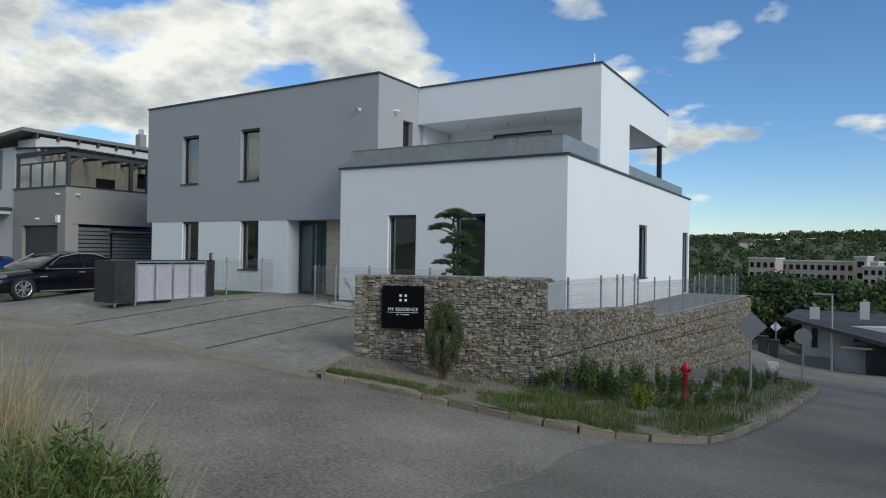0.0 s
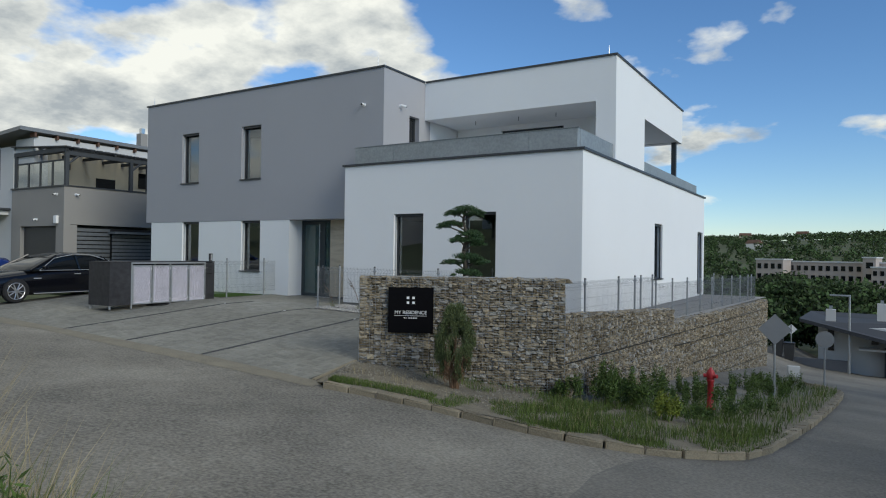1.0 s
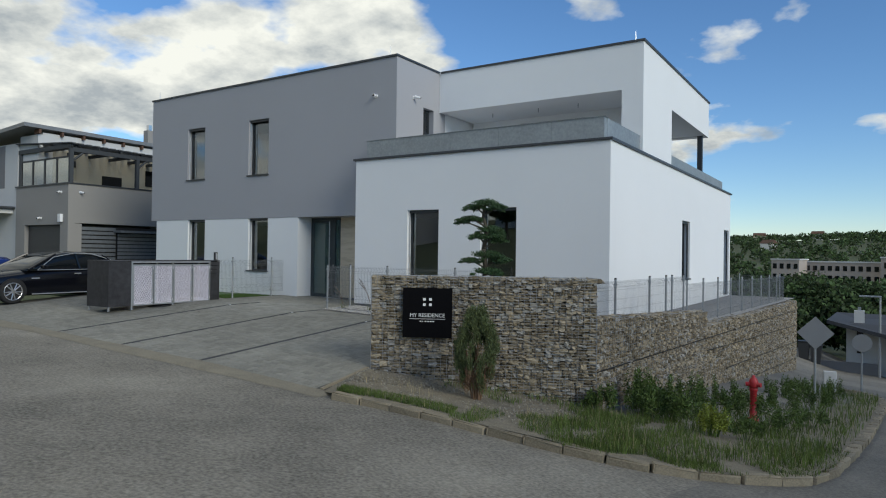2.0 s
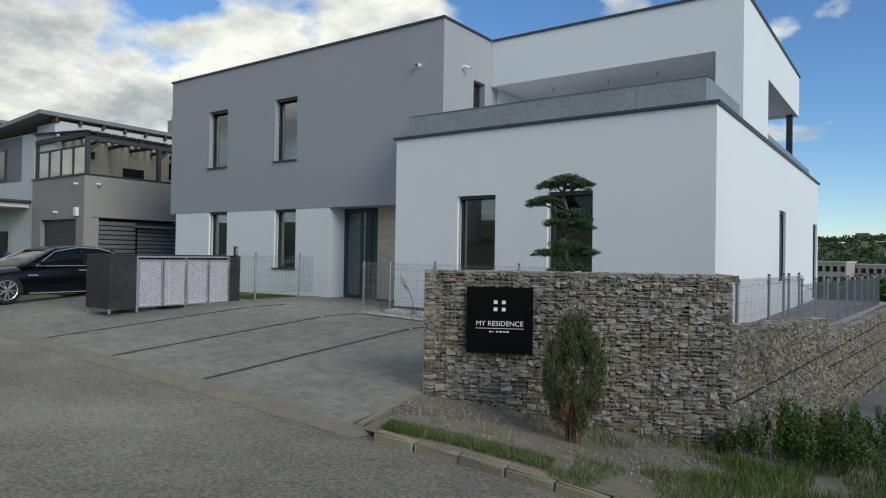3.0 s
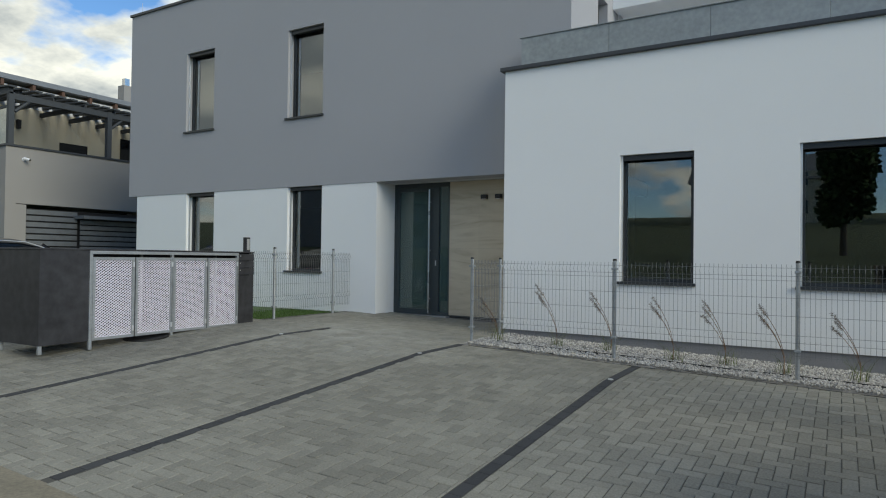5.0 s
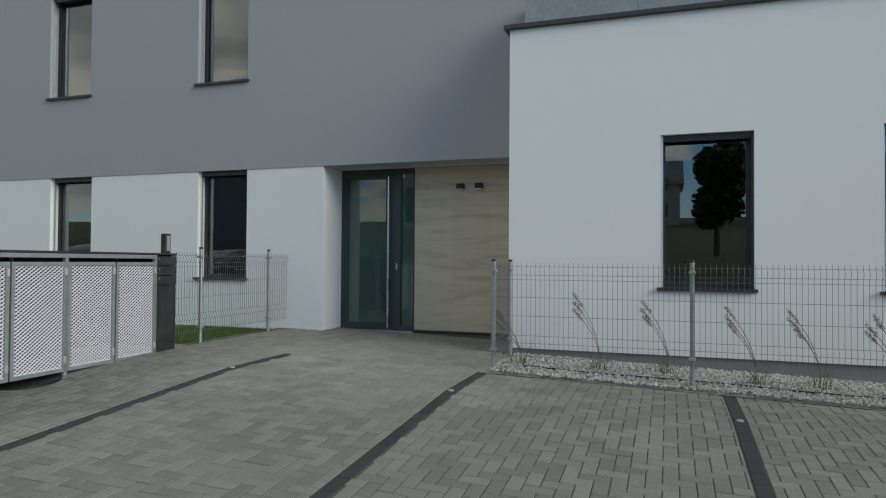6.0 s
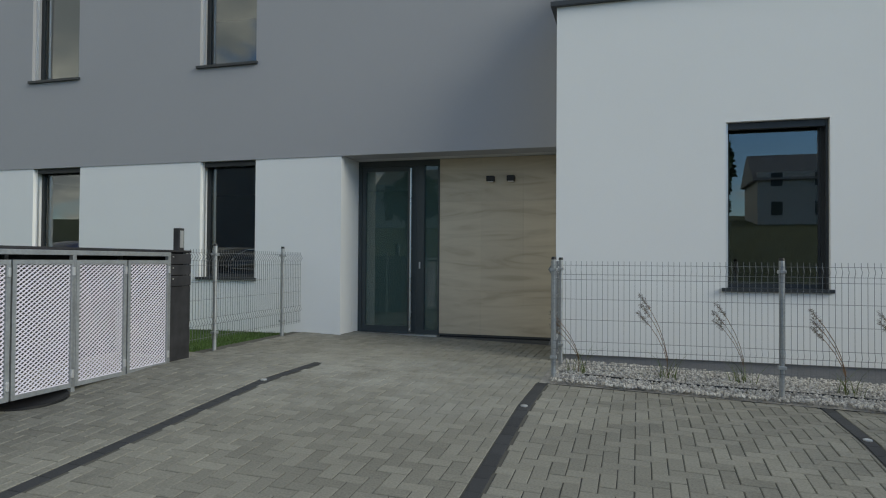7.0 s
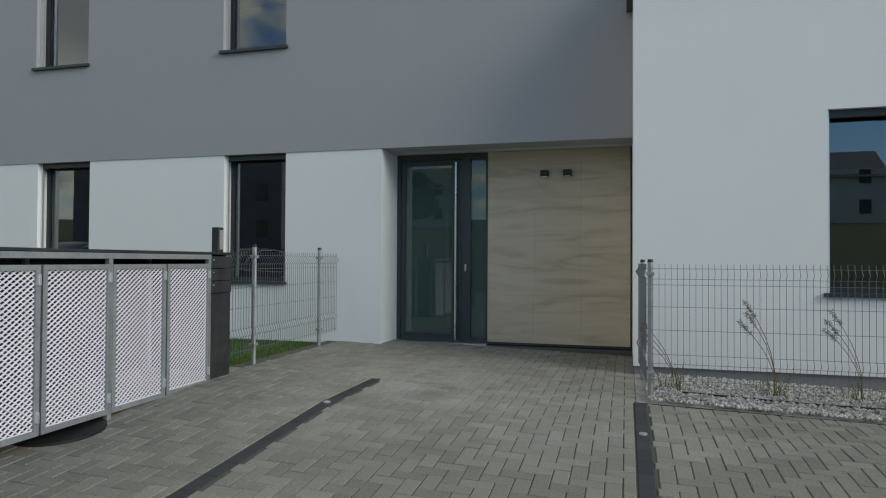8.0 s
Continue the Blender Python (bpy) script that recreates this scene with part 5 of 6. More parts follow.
w = a("window", -39.07, -37.75, 17.78, 17.834, 4.56, 5.98, ANTHR, "dark framed window")
a("pane", -38.97, -37.85, 17.765, 17.779, 4.66, 5.88, CARGLASS, parent=w)
a("back_wall", -33.62, -33.32, 18.15, 27, 2.95, 6.90, NLIGHT)
a("terrace_back_wall", -33.3, -33.27, 18.6, 27, 2.96, 6.2, NCREAM, "cream rendered wall")
a("front_gable", -34.955, -33.32, 17.95, 18.15, 4.45, 6.80, NLIGHT)
for y0, y1, z0, z1 in ((20.9, 21.9, 4.5, 5.2), (23.2, 24.3, 4.9, 5.7)):
    a("window", -33.268, -33.22, y0, y1, z0, z1, CARGLASS, "dark window")
# single-pitch roof, falling to the west
bm = bmesh.new()
rv = [(-33.1, 17.25, 7.05), (-33.1, 27.5, 6.98), (-42.0, 27.5, 6.42), (-42.0, 17.25, 6.50)]
loft(bm, [[(x, y, z) for x, y, z in rv], [(x, y, z + 0.17) for x, y, z in rv]])
rf = part("roof", bm, ROOFSH, n1, "grey sheet-metal single-pitch roof"); rf.matrix_parent_inverse = n1.matrix_world.inverted()
for k in range(10):
    y = 17.9 + k * 1.0
    o = a("rafter", -33.6, -33.14, y, y + 0.10, 6.83 - 0.008 * (y - 17), 7.03 - 0.008 * (y - 17), WOODD)
a("gutter_pipe", -42.1, -42.0, 17.7, 17.8, -0.2, 6.6, DARKMET)
a("chimney", -34.1, -33.7, 23.6, 24.0, 6.8, 7.95, NGREY)
a("chimney_cap", -34.0, -33.8, 23.7, 23.9, 7.95, 8.25, STEEL, "steel flue cap")
# pergola
for k in range(26):
    y = 17.78 + 0.36 * k
    bm = bmesh.new(); zr = 6.12 - 0.018 * (y - 17.75)
    loft(bm, [[(-30.2, y, zr), (-30.2, y + 0.22, zr), (-30.2, y + 0.22, zr + 0.05), (-30.2, y, zr + 0.05)], [(-35.05, y, 6.42), (-35.05, y + 0.22, 6.42), (-35.05, y + 0.22, 6.47), (-35.05, y, 6.47)]])
    part("roof_board", bm, TIMBER, n1).matrix_parent_inverse = n1.matrix_world.inverted()
a("pergola_beam", -34.9, -30.35, 17.85, 17.97, 5.95, 6.14, TIMBER)
a("pergola_beam", -30.5, -30.36, 17.97, 27, 5.80, 5.98, TIMBER)
for x, y in ((-34.85, 17.86), (-30.5, 17.86), (-30.5, 20.9), (-30.5, 21.8), (-30.5, 24.5)):
    a("pergola_post", x, x + 0.15, y, y + 0.15, 4.455, 6.0, TIMBER)
for y in (18.3, 21.3, 22.2):
    bm = bmesh.new(); tube(bm, (-30.42, y - 0.25, 5.45), (-30.42, y + 0.2, 5.85), 0.05, None, 6)
    b_ = part("brace", bm, TIMBER, n1); b_.matrix_parent_inverse = n1.matrix_world.inverted()
a("rail", -34.7, -30.5, 17.88, 17.94, 5.55, 5.62, TIMBER)
for k in range(4):
    x = -34.68 + k * 1.05
    p_ = a("glazing_bar", x - 0.03, x + 0.03, 17.87, 17.95, 4.455, 5.6, TIMBER)
    a("wind_glass", x + 0.03, x + 1.0, 17.905, 17.917, 4.47, 5.55, GLASS)
for k in range(9):
    y = 18.2 + k * 1.0
    a("joist", -33.25, -30.52, y, y + 0.09, 5.99 - 0.016 * (y - 18), 6.13 - 0.016 * (y - 18), TIMBER)
wl = a("wall_lamp", -33.268, -33.15, 19.45, 19.57, 5.45, 5.75, BLACKPL, "small black wall lantern")
# timber store under the terrace
st_ = thing("timber_store", "dark grey slatted timber store under the terrace", "shed", (-30.6, 20, 0.1))
b_ = group_of(st_)
for k in range(13):
    b_("slat", -30.49, -30.45, 18.45, 20.0, 0.15 + 0.19 * k, 0.29 + 0.19 * k, SLATW)
    b_("slat", -30.30, -30.26, 20.0, 26.0, 0.15 + 0.17 * k, 0.28 + 0.17 * k, SLATW)
# one solid black sheet: the shade between the slats put in as colour
b_("frame", -30.57, -30.5, 18.42, 26.0, 0.1, 2.6, BLACKPL)
b_("roof_board", -31.2, -29.9, 19.9, 26.2, 2.36, 2.46, SLATW)
# porch
po = thing("porch", "white-pillared entrance porch with a dark curved roof", "porch", (-38.7, 17.2, 0))
c_ = group_of(po)
c_("roof", -39.2, -35.1, 16.2, 17.84, 3.42, 3.54, DARKMET, "dark roof edge", 0.04)
c_("fascia", -39.0, -35.3, 16.3, 17.83, 3.22, 3.419, NLIGHT)
for x in (-38.9, -37.7):
    c_("pillar", x, x + 0.32, 16.35, 16.7, -0.2, 3.22, NLIGHT)
c_("door", -38.6, -37.5, 17.79, 17.848, -0.1, 2.2, CARGLASS, "dark glazed door")
for p in ((-30.9, 17.8, 4.05), (-30.35, 18.3, 4.05), (-32.6, 17.8, 2.95)):
    bullet_camera(p, 0 if p[0] != -30.35 else 90)
bm = bmesh.new(); box(bm, -31.0, -30.75, 17.68, 17.8, 2.75, 3.1, 0.02)
tagged(part("alarm_box", bm, WHITEPAINT, None), "white alarm box on the grey wall", "alarm box")

n2_ = thing("neighbour_house", "cream and ochre rendered house with a covered balcony", "house", (-50, 20, 0))
d_ = group_of(n2_)
d_("upper_wall", -58, -45.2, 20.5, 28, 5.45, 8.35, NCREAM, "cream rendered wall")
d_("lower_wall", -58, -43.6, 18.6, 28, -0.2, 5.45, NYELLOW, "ochre rendered wall")
d_("balcony_coping", -58.1, -43.5, 18.5, 18.9, 5.45, 5.53, WOODD)
d_("garage_door", -47.5, -44.9, 18.54, 18.599, -0.1, 3.6, WOODD, "brown garage door")
d_("canopy", -58, -44.3, 18.4, 20.5, 7.15, 7.28, WOODD)
for x in (-44.6, -47.6, -50.6):
    d_("post", x, x + 0.14, 18.6, 18.74, 5.53, 7.15, WOODD)
d_("window", -48.2, -46.0, 20.44, 20.499, 5.8, 7.0, CARGLASS)
bm = bmesh.new()
rv = [(-45.0, 19.6, 8.4), (-45.0, 28.5, 8.35), (-58.5, 28.5, 7.85), (-58.5, 19.6, 7.95)]
loft(bm, [rv, [(x, y, z + 0.18) for x, y, z in rv]])
q_ = part("roof", bm, ROOFSH, n2_, "grey sheet roof"); q_.matrix_parent_inverse = n2_.matrix_world.inverted()

# ---- house down the side road ----
RH = thing("bungalow", "low pale house with a dark roof and two chimneys", "house", (2, 50, -5))
e_ = group_of(RH)
e_("wall", -2.6, 1.9, 46.2, 56, -5.6, -2.2, NLIGHT, "grimy grey rendered wall")
e_("wall", 1.9, 8.5, 44.6, 53, -5.6, -3.05, mat("pale_render_2", (0.50, 0.50, 0.48), 0.9, vary=0.1, scale=0.7), "off-white rendered wall")
bm = bmesh.new()
rv = [(-3.5, 45.0, -1.95), (1.7, 43.8, -3.05), (9.5, 43.8, -3.05), (9.5, 53, -2.15), (-3.3, 53, -2.05)]
loft(bm, [rv, [(x, y, z + 0.2) for x, y, z in rv]])
q_ = part("roof", bm, mat("dark_felt_roof", (0.045, 0.048, 0.055), 0.8, vary=0.2), RH, "dark felt roof"); q_.matrix_parent_inverse = RH.matrix_world.inverted()
for x, y, zt in ((-2.25, 46.9, -1.3), (0.35, 49.5, -1.0)):
    ch = e_("chimney", x, x + 0.5, y, y + 0.5, -2.6, zt, NLIGHT)
    e_("chimney_cap", x + 0.17, x + 0.33, y + 0.17, y + 0.33, zt, zt + 0.2, GALV, parent=ch)
for x0, x1, z0, z1 in ((-2.1, -1.8, -3.6, -2.1), (0.0, 0.35, -3.1, -2.5), (1.0, 1.35, -3.1, -2.5)):
    e_("window", x0, x1, 46.14, 46.199, z0, z1, CARGLASS)
e_("gate", 0.6, 1.9, 45.6, 45.66, -5.0, -3.2, SHUT, "dark boarded gate")
e_("awning", -0.6, 0.9, 45.3, 46.2, -3.4, -3.3, WHITEPAINT)
e_("garden_wall", -6.5, -1.0, 45.7, 45.95, -5.3, -4.1, NDARK)
lp = thing("street_lamp", "grey street lamp on a tall pole", "street lamp", (-1.05, 44.6, road_z(-1, 44.6)))
bm = bmesh.new(); tube(bm, (0, 0, -0.2), (0, 0, 4.3), 0.07, 0.045, 10); part("pole", bm, GALV, lp)
bm = bmesh.new(); box(bm, -0.95, 0.05, -0.07, 0.07, 4.23, 4.32, 0.02); part("lamp_head", bm, GALV, lp)
for x in (-4.6, -4.0, 2.8):
    bt = thing("wheelie_bin", "dark plastic wheelie bin by the road", "bin", (x, 45.1, road_z(x, 45.1)), 0, "roadside bins")
    bm = bmesh.new(); loft(bm, [[(-0.22, -0.25, 0), (0.22, -0.25, 0), (0.22, 0.25, 0), (-0.22, 0.25, 0)], [(-0.29, -0.34, 0.95), (0.29, -0.34, 0.95), (0.29, 0.34, 0.95), (-0.29, 0.34, 0.95)]]); part("tub", bm, SHUT, bt)
    bm = bmesh.new(); box(bm, -0.3, 0.3, -0.36, 0.36, 0.95, 1.02, 0.02); part("lid", bm, BLACKPL, bt)
bm = bmesh.new(); box(bm, -0.2, 0.2, -0.06, 0.06, 0.3, 0.7, 0.03)
for x in (-0.15, 0.15):
    tube(bm, (x, 0, -0.3), (x, 0, 0.5), 0.04, None, 8)
bd = tagged(part("electricity_box", bm, NLIGHT, None), "small pale box on posts by the kerb", "utility box"); bd.matrix_world = pose(-2.6, 27.6, road_z(-2.6, 27.6), 0, 0, 20)


# ---- plants ----
def leaf_cloud(rng, centre, radii, count, size, squash=0.6, hollow=0.45, lean=None):
    """Small pointed leaves scattered through an uneven ellipsoid: verts (4 each) as an array."""
    d = rng.normal(size=(count, 3)); d /= np.linalg.norm(d, axis=1)[:, None]
    rad = hollow + (1 - hollow) * rng.random(count) ** 0.6
    bump = np.array([1 + 0.32 * noise.noise(Vector(v) * 2.3 + Vector(centre)) for v in d])
    p = np.array(centre) + d * (rad * bump)[:, None] * np.array(radii)
    a = rng.normal(size=(count, 3)); a += d * 0.7; a[:, 2] += 0.25
    if lean is not None:
        a = a * 0.5 + np.array(lean)
    a /= np.linalg.norm(a, axis=1)[:, None]
    b = np.cross(a, rng.normal(size=(count, 3))); b /= np.linalg.norm(b, axis=1)[:, None]
    s = size * (0.6 + 0.8 * rng.random(count))[:, None]
    return np.stack([p - a * s * 0.5, p + b * s * 0.5 * squash, p + a * s * 0.6, p - b * s * 0.5 * squash], axis=1)


def leaves_mesh(name, quads, material, parent=None, label="", kind=""):
    q = np.concatenate(quads)
    vs = q.reshape(-1, 3).tolist()
    fs = [(4 * i, 4 * i + 1, 4 * i + 2, 4 * i + 3) for i in range(len(q))]
    ob = pydata(name, vs, fs, material, parent, label)
    return tagged(ob, kind=kind) if kind else ob


def blades(rng, n, place, h, w, lean=0.35, seg=3):
    """Grass blades: strips that taper and bend; place(rng) gives each root."""
    vs, fs = [], []
    for _ in range(n):
        x, y, z = place(rng)
        hh = h * (0.45 + 0.75 * rng.random())
        a, l = rng.random() * 6.283, lean * hh * (0.3 + rng.random())
        dx, dy = math.cos(a) * l, math.sin(a) * l
        b = rng.random() * 3.1416
        wx, wy = math.cos(b) * w / 2, math.sin(b) * w / 2
        o = len(vs)
        for k in range(seg):
            f = k / seg
            t = 1 - f * 0.75
            px, py, pz = x + dx * f * f, y + dy * f * f, z + hh * f * (1 - 0.12 * f)
            vs += [(px - wx * t, py - wy * t, pz), (px + wx * t, py + wy * t, pz)]
        vs.append((x + dx, y + dy, z + hh * 0.88))
        for k in range(seg - 1):
            fs.append((o + 2 * k, o + 2 * k + 1, o + 2 * k + 3, o + 2 * k + 2))
        fs.append((o + 2 * seg - 2, o + 2 * seg - 1, o + 2 * seg))
    return vs, fs


rng = np.random.default_rng(3)


# cloud-pruned conifer behind the stone wall
tree = thing("pruned_conifer", "cloud-pruned dark green conifer with layered pads behind the wall", "tree", (-8.0, 14.42, 0.0))
trunk_pts = [(0, 0, 0), (0.03, 0, 0.45), (-0.02, 0, 0.9), (0.03, 0, 1.3), (-0.04, 0.02, 1.7), (0.05, 0, 2.05), (-0.05, 0, 2.35), (0.0, 0, 2.60)]
bm = bmesh.new()
for i, (p, q) in enumerate(zip(trunk_pts, trunk_pts[1:])):
    tube(bm, p, q, 0.075 - 0.008 * i, 0.067 - 0.008 * i, 8)
part("trunk", bm, BARK, tree, "gnarled grey-brown trunk", smooth=True)
# pads: along the row, height, radius, half thickness
PADS = [(0.04, 2.62, 0.30, 0.10), (-0.20, 2.54, 0.20, 0.07), (0.28, 2.54, 0.20, 0.07), (-0.32, 2.31, 0.24, 0.08), (-0.48, 2.25, 0.13, 0.06),
        (0.10, 2.10, 0.27, 0.09), (0.25, 1.98, 0.22, 0.08), (-0.10, 1.96, 0.20, 0.07), (0.32, 1.88, 0.14, 0.05),
        (0.0, 1.60, 0.32, 0.10), (-0.30, 1.48, 0.21, 0.07), (0.28, 1.50, 0.21, 0.08), (0.08, 1.27, 0.30, 0.09), (-0.20, 0.95, 0.30, 0.09), (0.25, 0.9, 0.28, 0.08)]
for (dx, z, r, h) in PADS:
    x, y, quads = dx * 0.86, dx * 0.5 + 0.06 * math.sin(9 * z), []
    bm = bmesh.new()
    tube(bm, (0, 0, z - 0.16), (x * 0.75, y * 0.75, z - 0.03), 0.022, 0.012, 6)
    part("limb", bm, BARK, tree)
    quads.append(leaf_cloud(rng, (x, y, z), (r * 0.9, r * 0.85, h * 0.75), int(5200 * r), 0.045, 0.24, 0.1))
    for k in range(int(46 * r)):       # drooping sprays round the rim
        a, f = rng.random() * 6.283, 0.75 + 0.35 * rng.random()
        c = (x + r * f * math.cos(a), y + r * 0.95 * f * math.sin(a), z - h * (0.1 + 0.75 * rng.random()))
        quads.append(leaf_cloud(rng, c, (0.075, 0.075, 0.03), 70, 0.048, 0.24, 0.1, lean=(0.8 * math.cos(a), 0.8 * math.sin(a), -0.35)))
    leaves_mesh("needle_pad", quads, NEEDLE, tree, "dark green needle pad")


# young columnar juniper in front of the wall
jun = thing("juniper", "young columnar juniper with a browned base before the stone wall", "shrub", (-6.60, 11.72, -0.74))
bm = bmesh.new()
for k in range(16):
    a = 2.4 * k
    tube(bm, (0.05 * math.cos(a), 0.05 * math.sin(a), -0.02), (0.16 * math.cos(a), 0.16 * math.sin(a), 0.5 + 0.03 * k), 0.012, 0.005, 5)
tube(bm, (0, 0, -0.05), (0.02, 0, 1.1), 0.03, 0.01, 6)
part("stem", bm, DRYTWIG, jun, "reddish brown stems")
quads, dry = [], []
for k in range(170):
    f = (k + 0.5) / 170
    z = 0.34 + 1.12 * f
    r = 0.27 * (math.sin(math.pi * min(1, 0.14 + 0.8 * f)) ** 0.8) * (0.75 + 0.5 * rng.random())
    a = rng.random() * 6.283
    c = (r * math.cos(a), r * math.sin(a), z)
    (quads if z > 0.62 or rng.random() < 0.35 else dry).append(leaf_cloud(rng, c, (0.06, 0.06, 0.13), 170, 0.042, 0.2, 0.1, lean=(0.3 * math.cos(a), 0.3 * math.sin(a), 1.1)))
leaves_mesh("foliage", quads, JUNIPER, jun, "grey-green needle foliage")
leaves_mesh("dry_foliage", dry, DRYTWIG, jun, "browned lower needles")


GRASS2 = mat("dull_verge_grass", (0.088, 0.132, 0.024), 0.75, vary=0.45, scale=3, fine=30, island=0.5)


# grass and weeds of the island
def island_at(i, f):
    k = int(i)
    a = Vector(KERBLINE[k]).lerp(Vector(KERBLINE[min(k + 1, len(KERBLINE) - 1)]), i - k)
    b = Vector(GABF[k]).lerp(Vector(GABF[min(k + 1, len(GABF) - 1)]), i - k)
    p = a.lerp(b, f)
    z = island_z(*a) * (1 - f) + gab_base(*b) * f
    return p.x, p.y, z


def on_island(i0, i1, f0, f1, patch=0.0):
    def place(r):
        for _ in range(30):
            x, y, z = island_at(i0 + (i1 - i0) * r.random(), f0 + (f1 - f0) * r.random())
            if noise.noise(Vector((x * 1.1, y * 1.1, 7))) > patch:
                break
        return x, y, z - 0.01
    return place


def grass_stuff(name, label, sets, material):
    vs, fs = [], []
    for s in sets:
        v, f = blades(rng, *s)
        o = len(vs)
        vs += v; fs += [tuple(o + i for i in q) for q in f]
    return tagged(pydata(name, vs, fs, material), label, "grass", "", "stuff")


grass_stuff("island_grass", "short green grass in patches on the verge", [
    (4800, on_island(1.0, 3.2, 0.06, 0.24, -0.25), 0.075, 0.007), (4600, on_island(3.4, 7.5, 0.05, 0.55, 0.0), 0.085, 0.007), (3600, on_island(3.2, 12, -0.01, 0.12, -0.1), 0.08, 0.008),
    (6000, on_island(5, 12, 0.05, 0.8, -0.12), 0.17, 0.010), (6500, on_island(10, 18.5, 0.03, 0.95, -0.3), 0.24, 0.012), (900, on_island(2.5, 8, 0.6, 1.0, 0.1), 0.16, 0.010)], GRASS2)
grass_stuff("dry_grass", "thin dry grass stalks among the green", [(240, on_island(6, 18, 0.05, 0.95, -0.1), 0.36, 0.005, 0.3), (260, on_island(1, 7, 0.05, 0.6, 0.0), 0.2, 0.005)], STRAW)


def weed(x, y, z, h, r, n, group, label, material, size=0.055, squash=0.32, count=120):
    w = thing("weed", label, "weed", (x, y, z), rng.random() * 360, group)
    bm = bmesh.new(); qs = []
    for k in range(n):
        a, rr = rng.random() * 6.283, r * rng.random() ** 0.5
        hh = h * (0.55 + 0.5 * rng.random())
        top = (rr * math.cos(a), rr * math.sin(a), hh)
        tube(bm, (rr * 0.3 * math.cos(a), rr * 0.3 * math.sin(a), -0.02), top, 0.006, 0.003, 4, False)
        qs.append(leaf_cloud(rng, (top[0] * 0.85, top[1] * 0.85, hh * 0.62), (0.07, 0.07, hh * 0.42), int(count * hh / 0.5), size, squash, 0.1))
    tagged(part("stem", bm, LEAF, w), kind="stuff")
    leaves_mesh("foliage", qs, material, w)
    return w


WEEDS = [(9.2, 0.80, 0.62, 0.3, 14), (9.8, 0.85, 0.8, 0.38, 22), (10.3, 0.7, 0.7, 0.38, 18), (11.0, 0.75, 0.5, 0.4, 10), (11.6, 0.6, 0.45, 0.45, 10), (12.0, 0.75, 0.75, 0.45, 18), (12.8, 0.55, 0.6, 0.5, 18), (13.6, 0.7, 0.7, 0.5, 18), (14.4, 0.5, 0.6, 0.5, 16), (15.2, 0.35, 0.65, 0.5, 16), (16.0, 0.6, 0.8, 0.6, 18), (16.8, 0.4, 0.7, 0.6, 18), (17.6, 0.7, 0.7, 0.6, 16),
         (6.2, 0.95, 0.35, 0.15, 8), (7.3, 0.9, 0.5, 0.2, 9), (10.9, 0.35, 0.4, 0.35, 12), (12.3, 0.3, 0.45, 0.4, 12), (13.2, 0.25, 0.4, 0.4, 12)]
for i, f, h, r, n in WEEDS:
    x, y, z = island_at(i, f)
    weed(x, y, z, h, r, n, "roadside weeds", "leafy green weed growing wild by the stone wall", LEAF)
x, y, z = island_at(10.2, 0.45)
weed(x, y, z, 0.5, 0.22, 14, "flowering weeds", "yellow-green flowering weed on the verge", mat("yellow_flowers", (0.20, 0.24, 0.03), 0.7, vary=0.4, island=0.4))

# overgrown bank where the walk begins
def bank_z(x, y):
    return road_z(x, y) + 0.10


def bank(cx, cy, rx, ry):
    def place(r):
        a, d = r.random() * 6.283, r.random() ** 0.5
        x, y = cx + rx * d * math.cos(a), cy + ry * d * math.sin(a)
        return x, y, bank_z(x, y)
    return place


grass_stuff("tall_dry_grass", "tall straw-coloured grass on the roadside bank", [(900, bank(-4.15, 3.35, 0.6, 0.5), 0.95, 0.006, 0.35, 4), (2200, bank(-5.0, 3.3, 0.7, 0.5), 1.2, 0.006, 0.35, 4), (500, bank(-3.6, 3.3, 0.6, 0.45), 0.8, 0.005, 0.4, 4)], STRAW)
grass_stuff("bank_grass", "long green grass on the roadside bank", [(1800, bank(-3.9, 3.3, 0.7, 0.5), 0.75, 0.009, 0.4, 4), (1500, bank(-5.0, 3.2, 1.2, 0.6), 0.6, 0.010, 0.4, 3), (4000, bank(-9, 2.3, 4, 0.9), 0.4, 0.014, 0.4, 3), (4000, bank(-18, 2.5, 7, 0.9), 0.4, 0.02, 0.4, 3)], GRASS)
for k, (x, y, h) in enumerate(((-3.15, 3.42, 0.62), (-3.35, 3.3, 0.8), (-3.45, 3.6, 0.72), (-3.05, 3.2, 0.7), (-3.6, 3.35, 0.85), (-3.3, 3.05, 0.8), (-3.8, 3.7, 0.6), (-2.95, 3.0, 0.7), (-3.7, 3.15, 0.8))):
    weed(x, y, bank_z(x, y), h, 0.15, 9, "bank weeds", "green narrow-leaved weed on the roadside bank", LEAF, 0.055, 0.2, 260)

# turf strip
grass_stuff("turf", "dense fresh green turf strip", [(9000, lambda r: (-19.6 + 1.75 * r.random(), 16.15 + 2.15 * r.random(), 0.12), 0.05, 0.006)], LAWN)


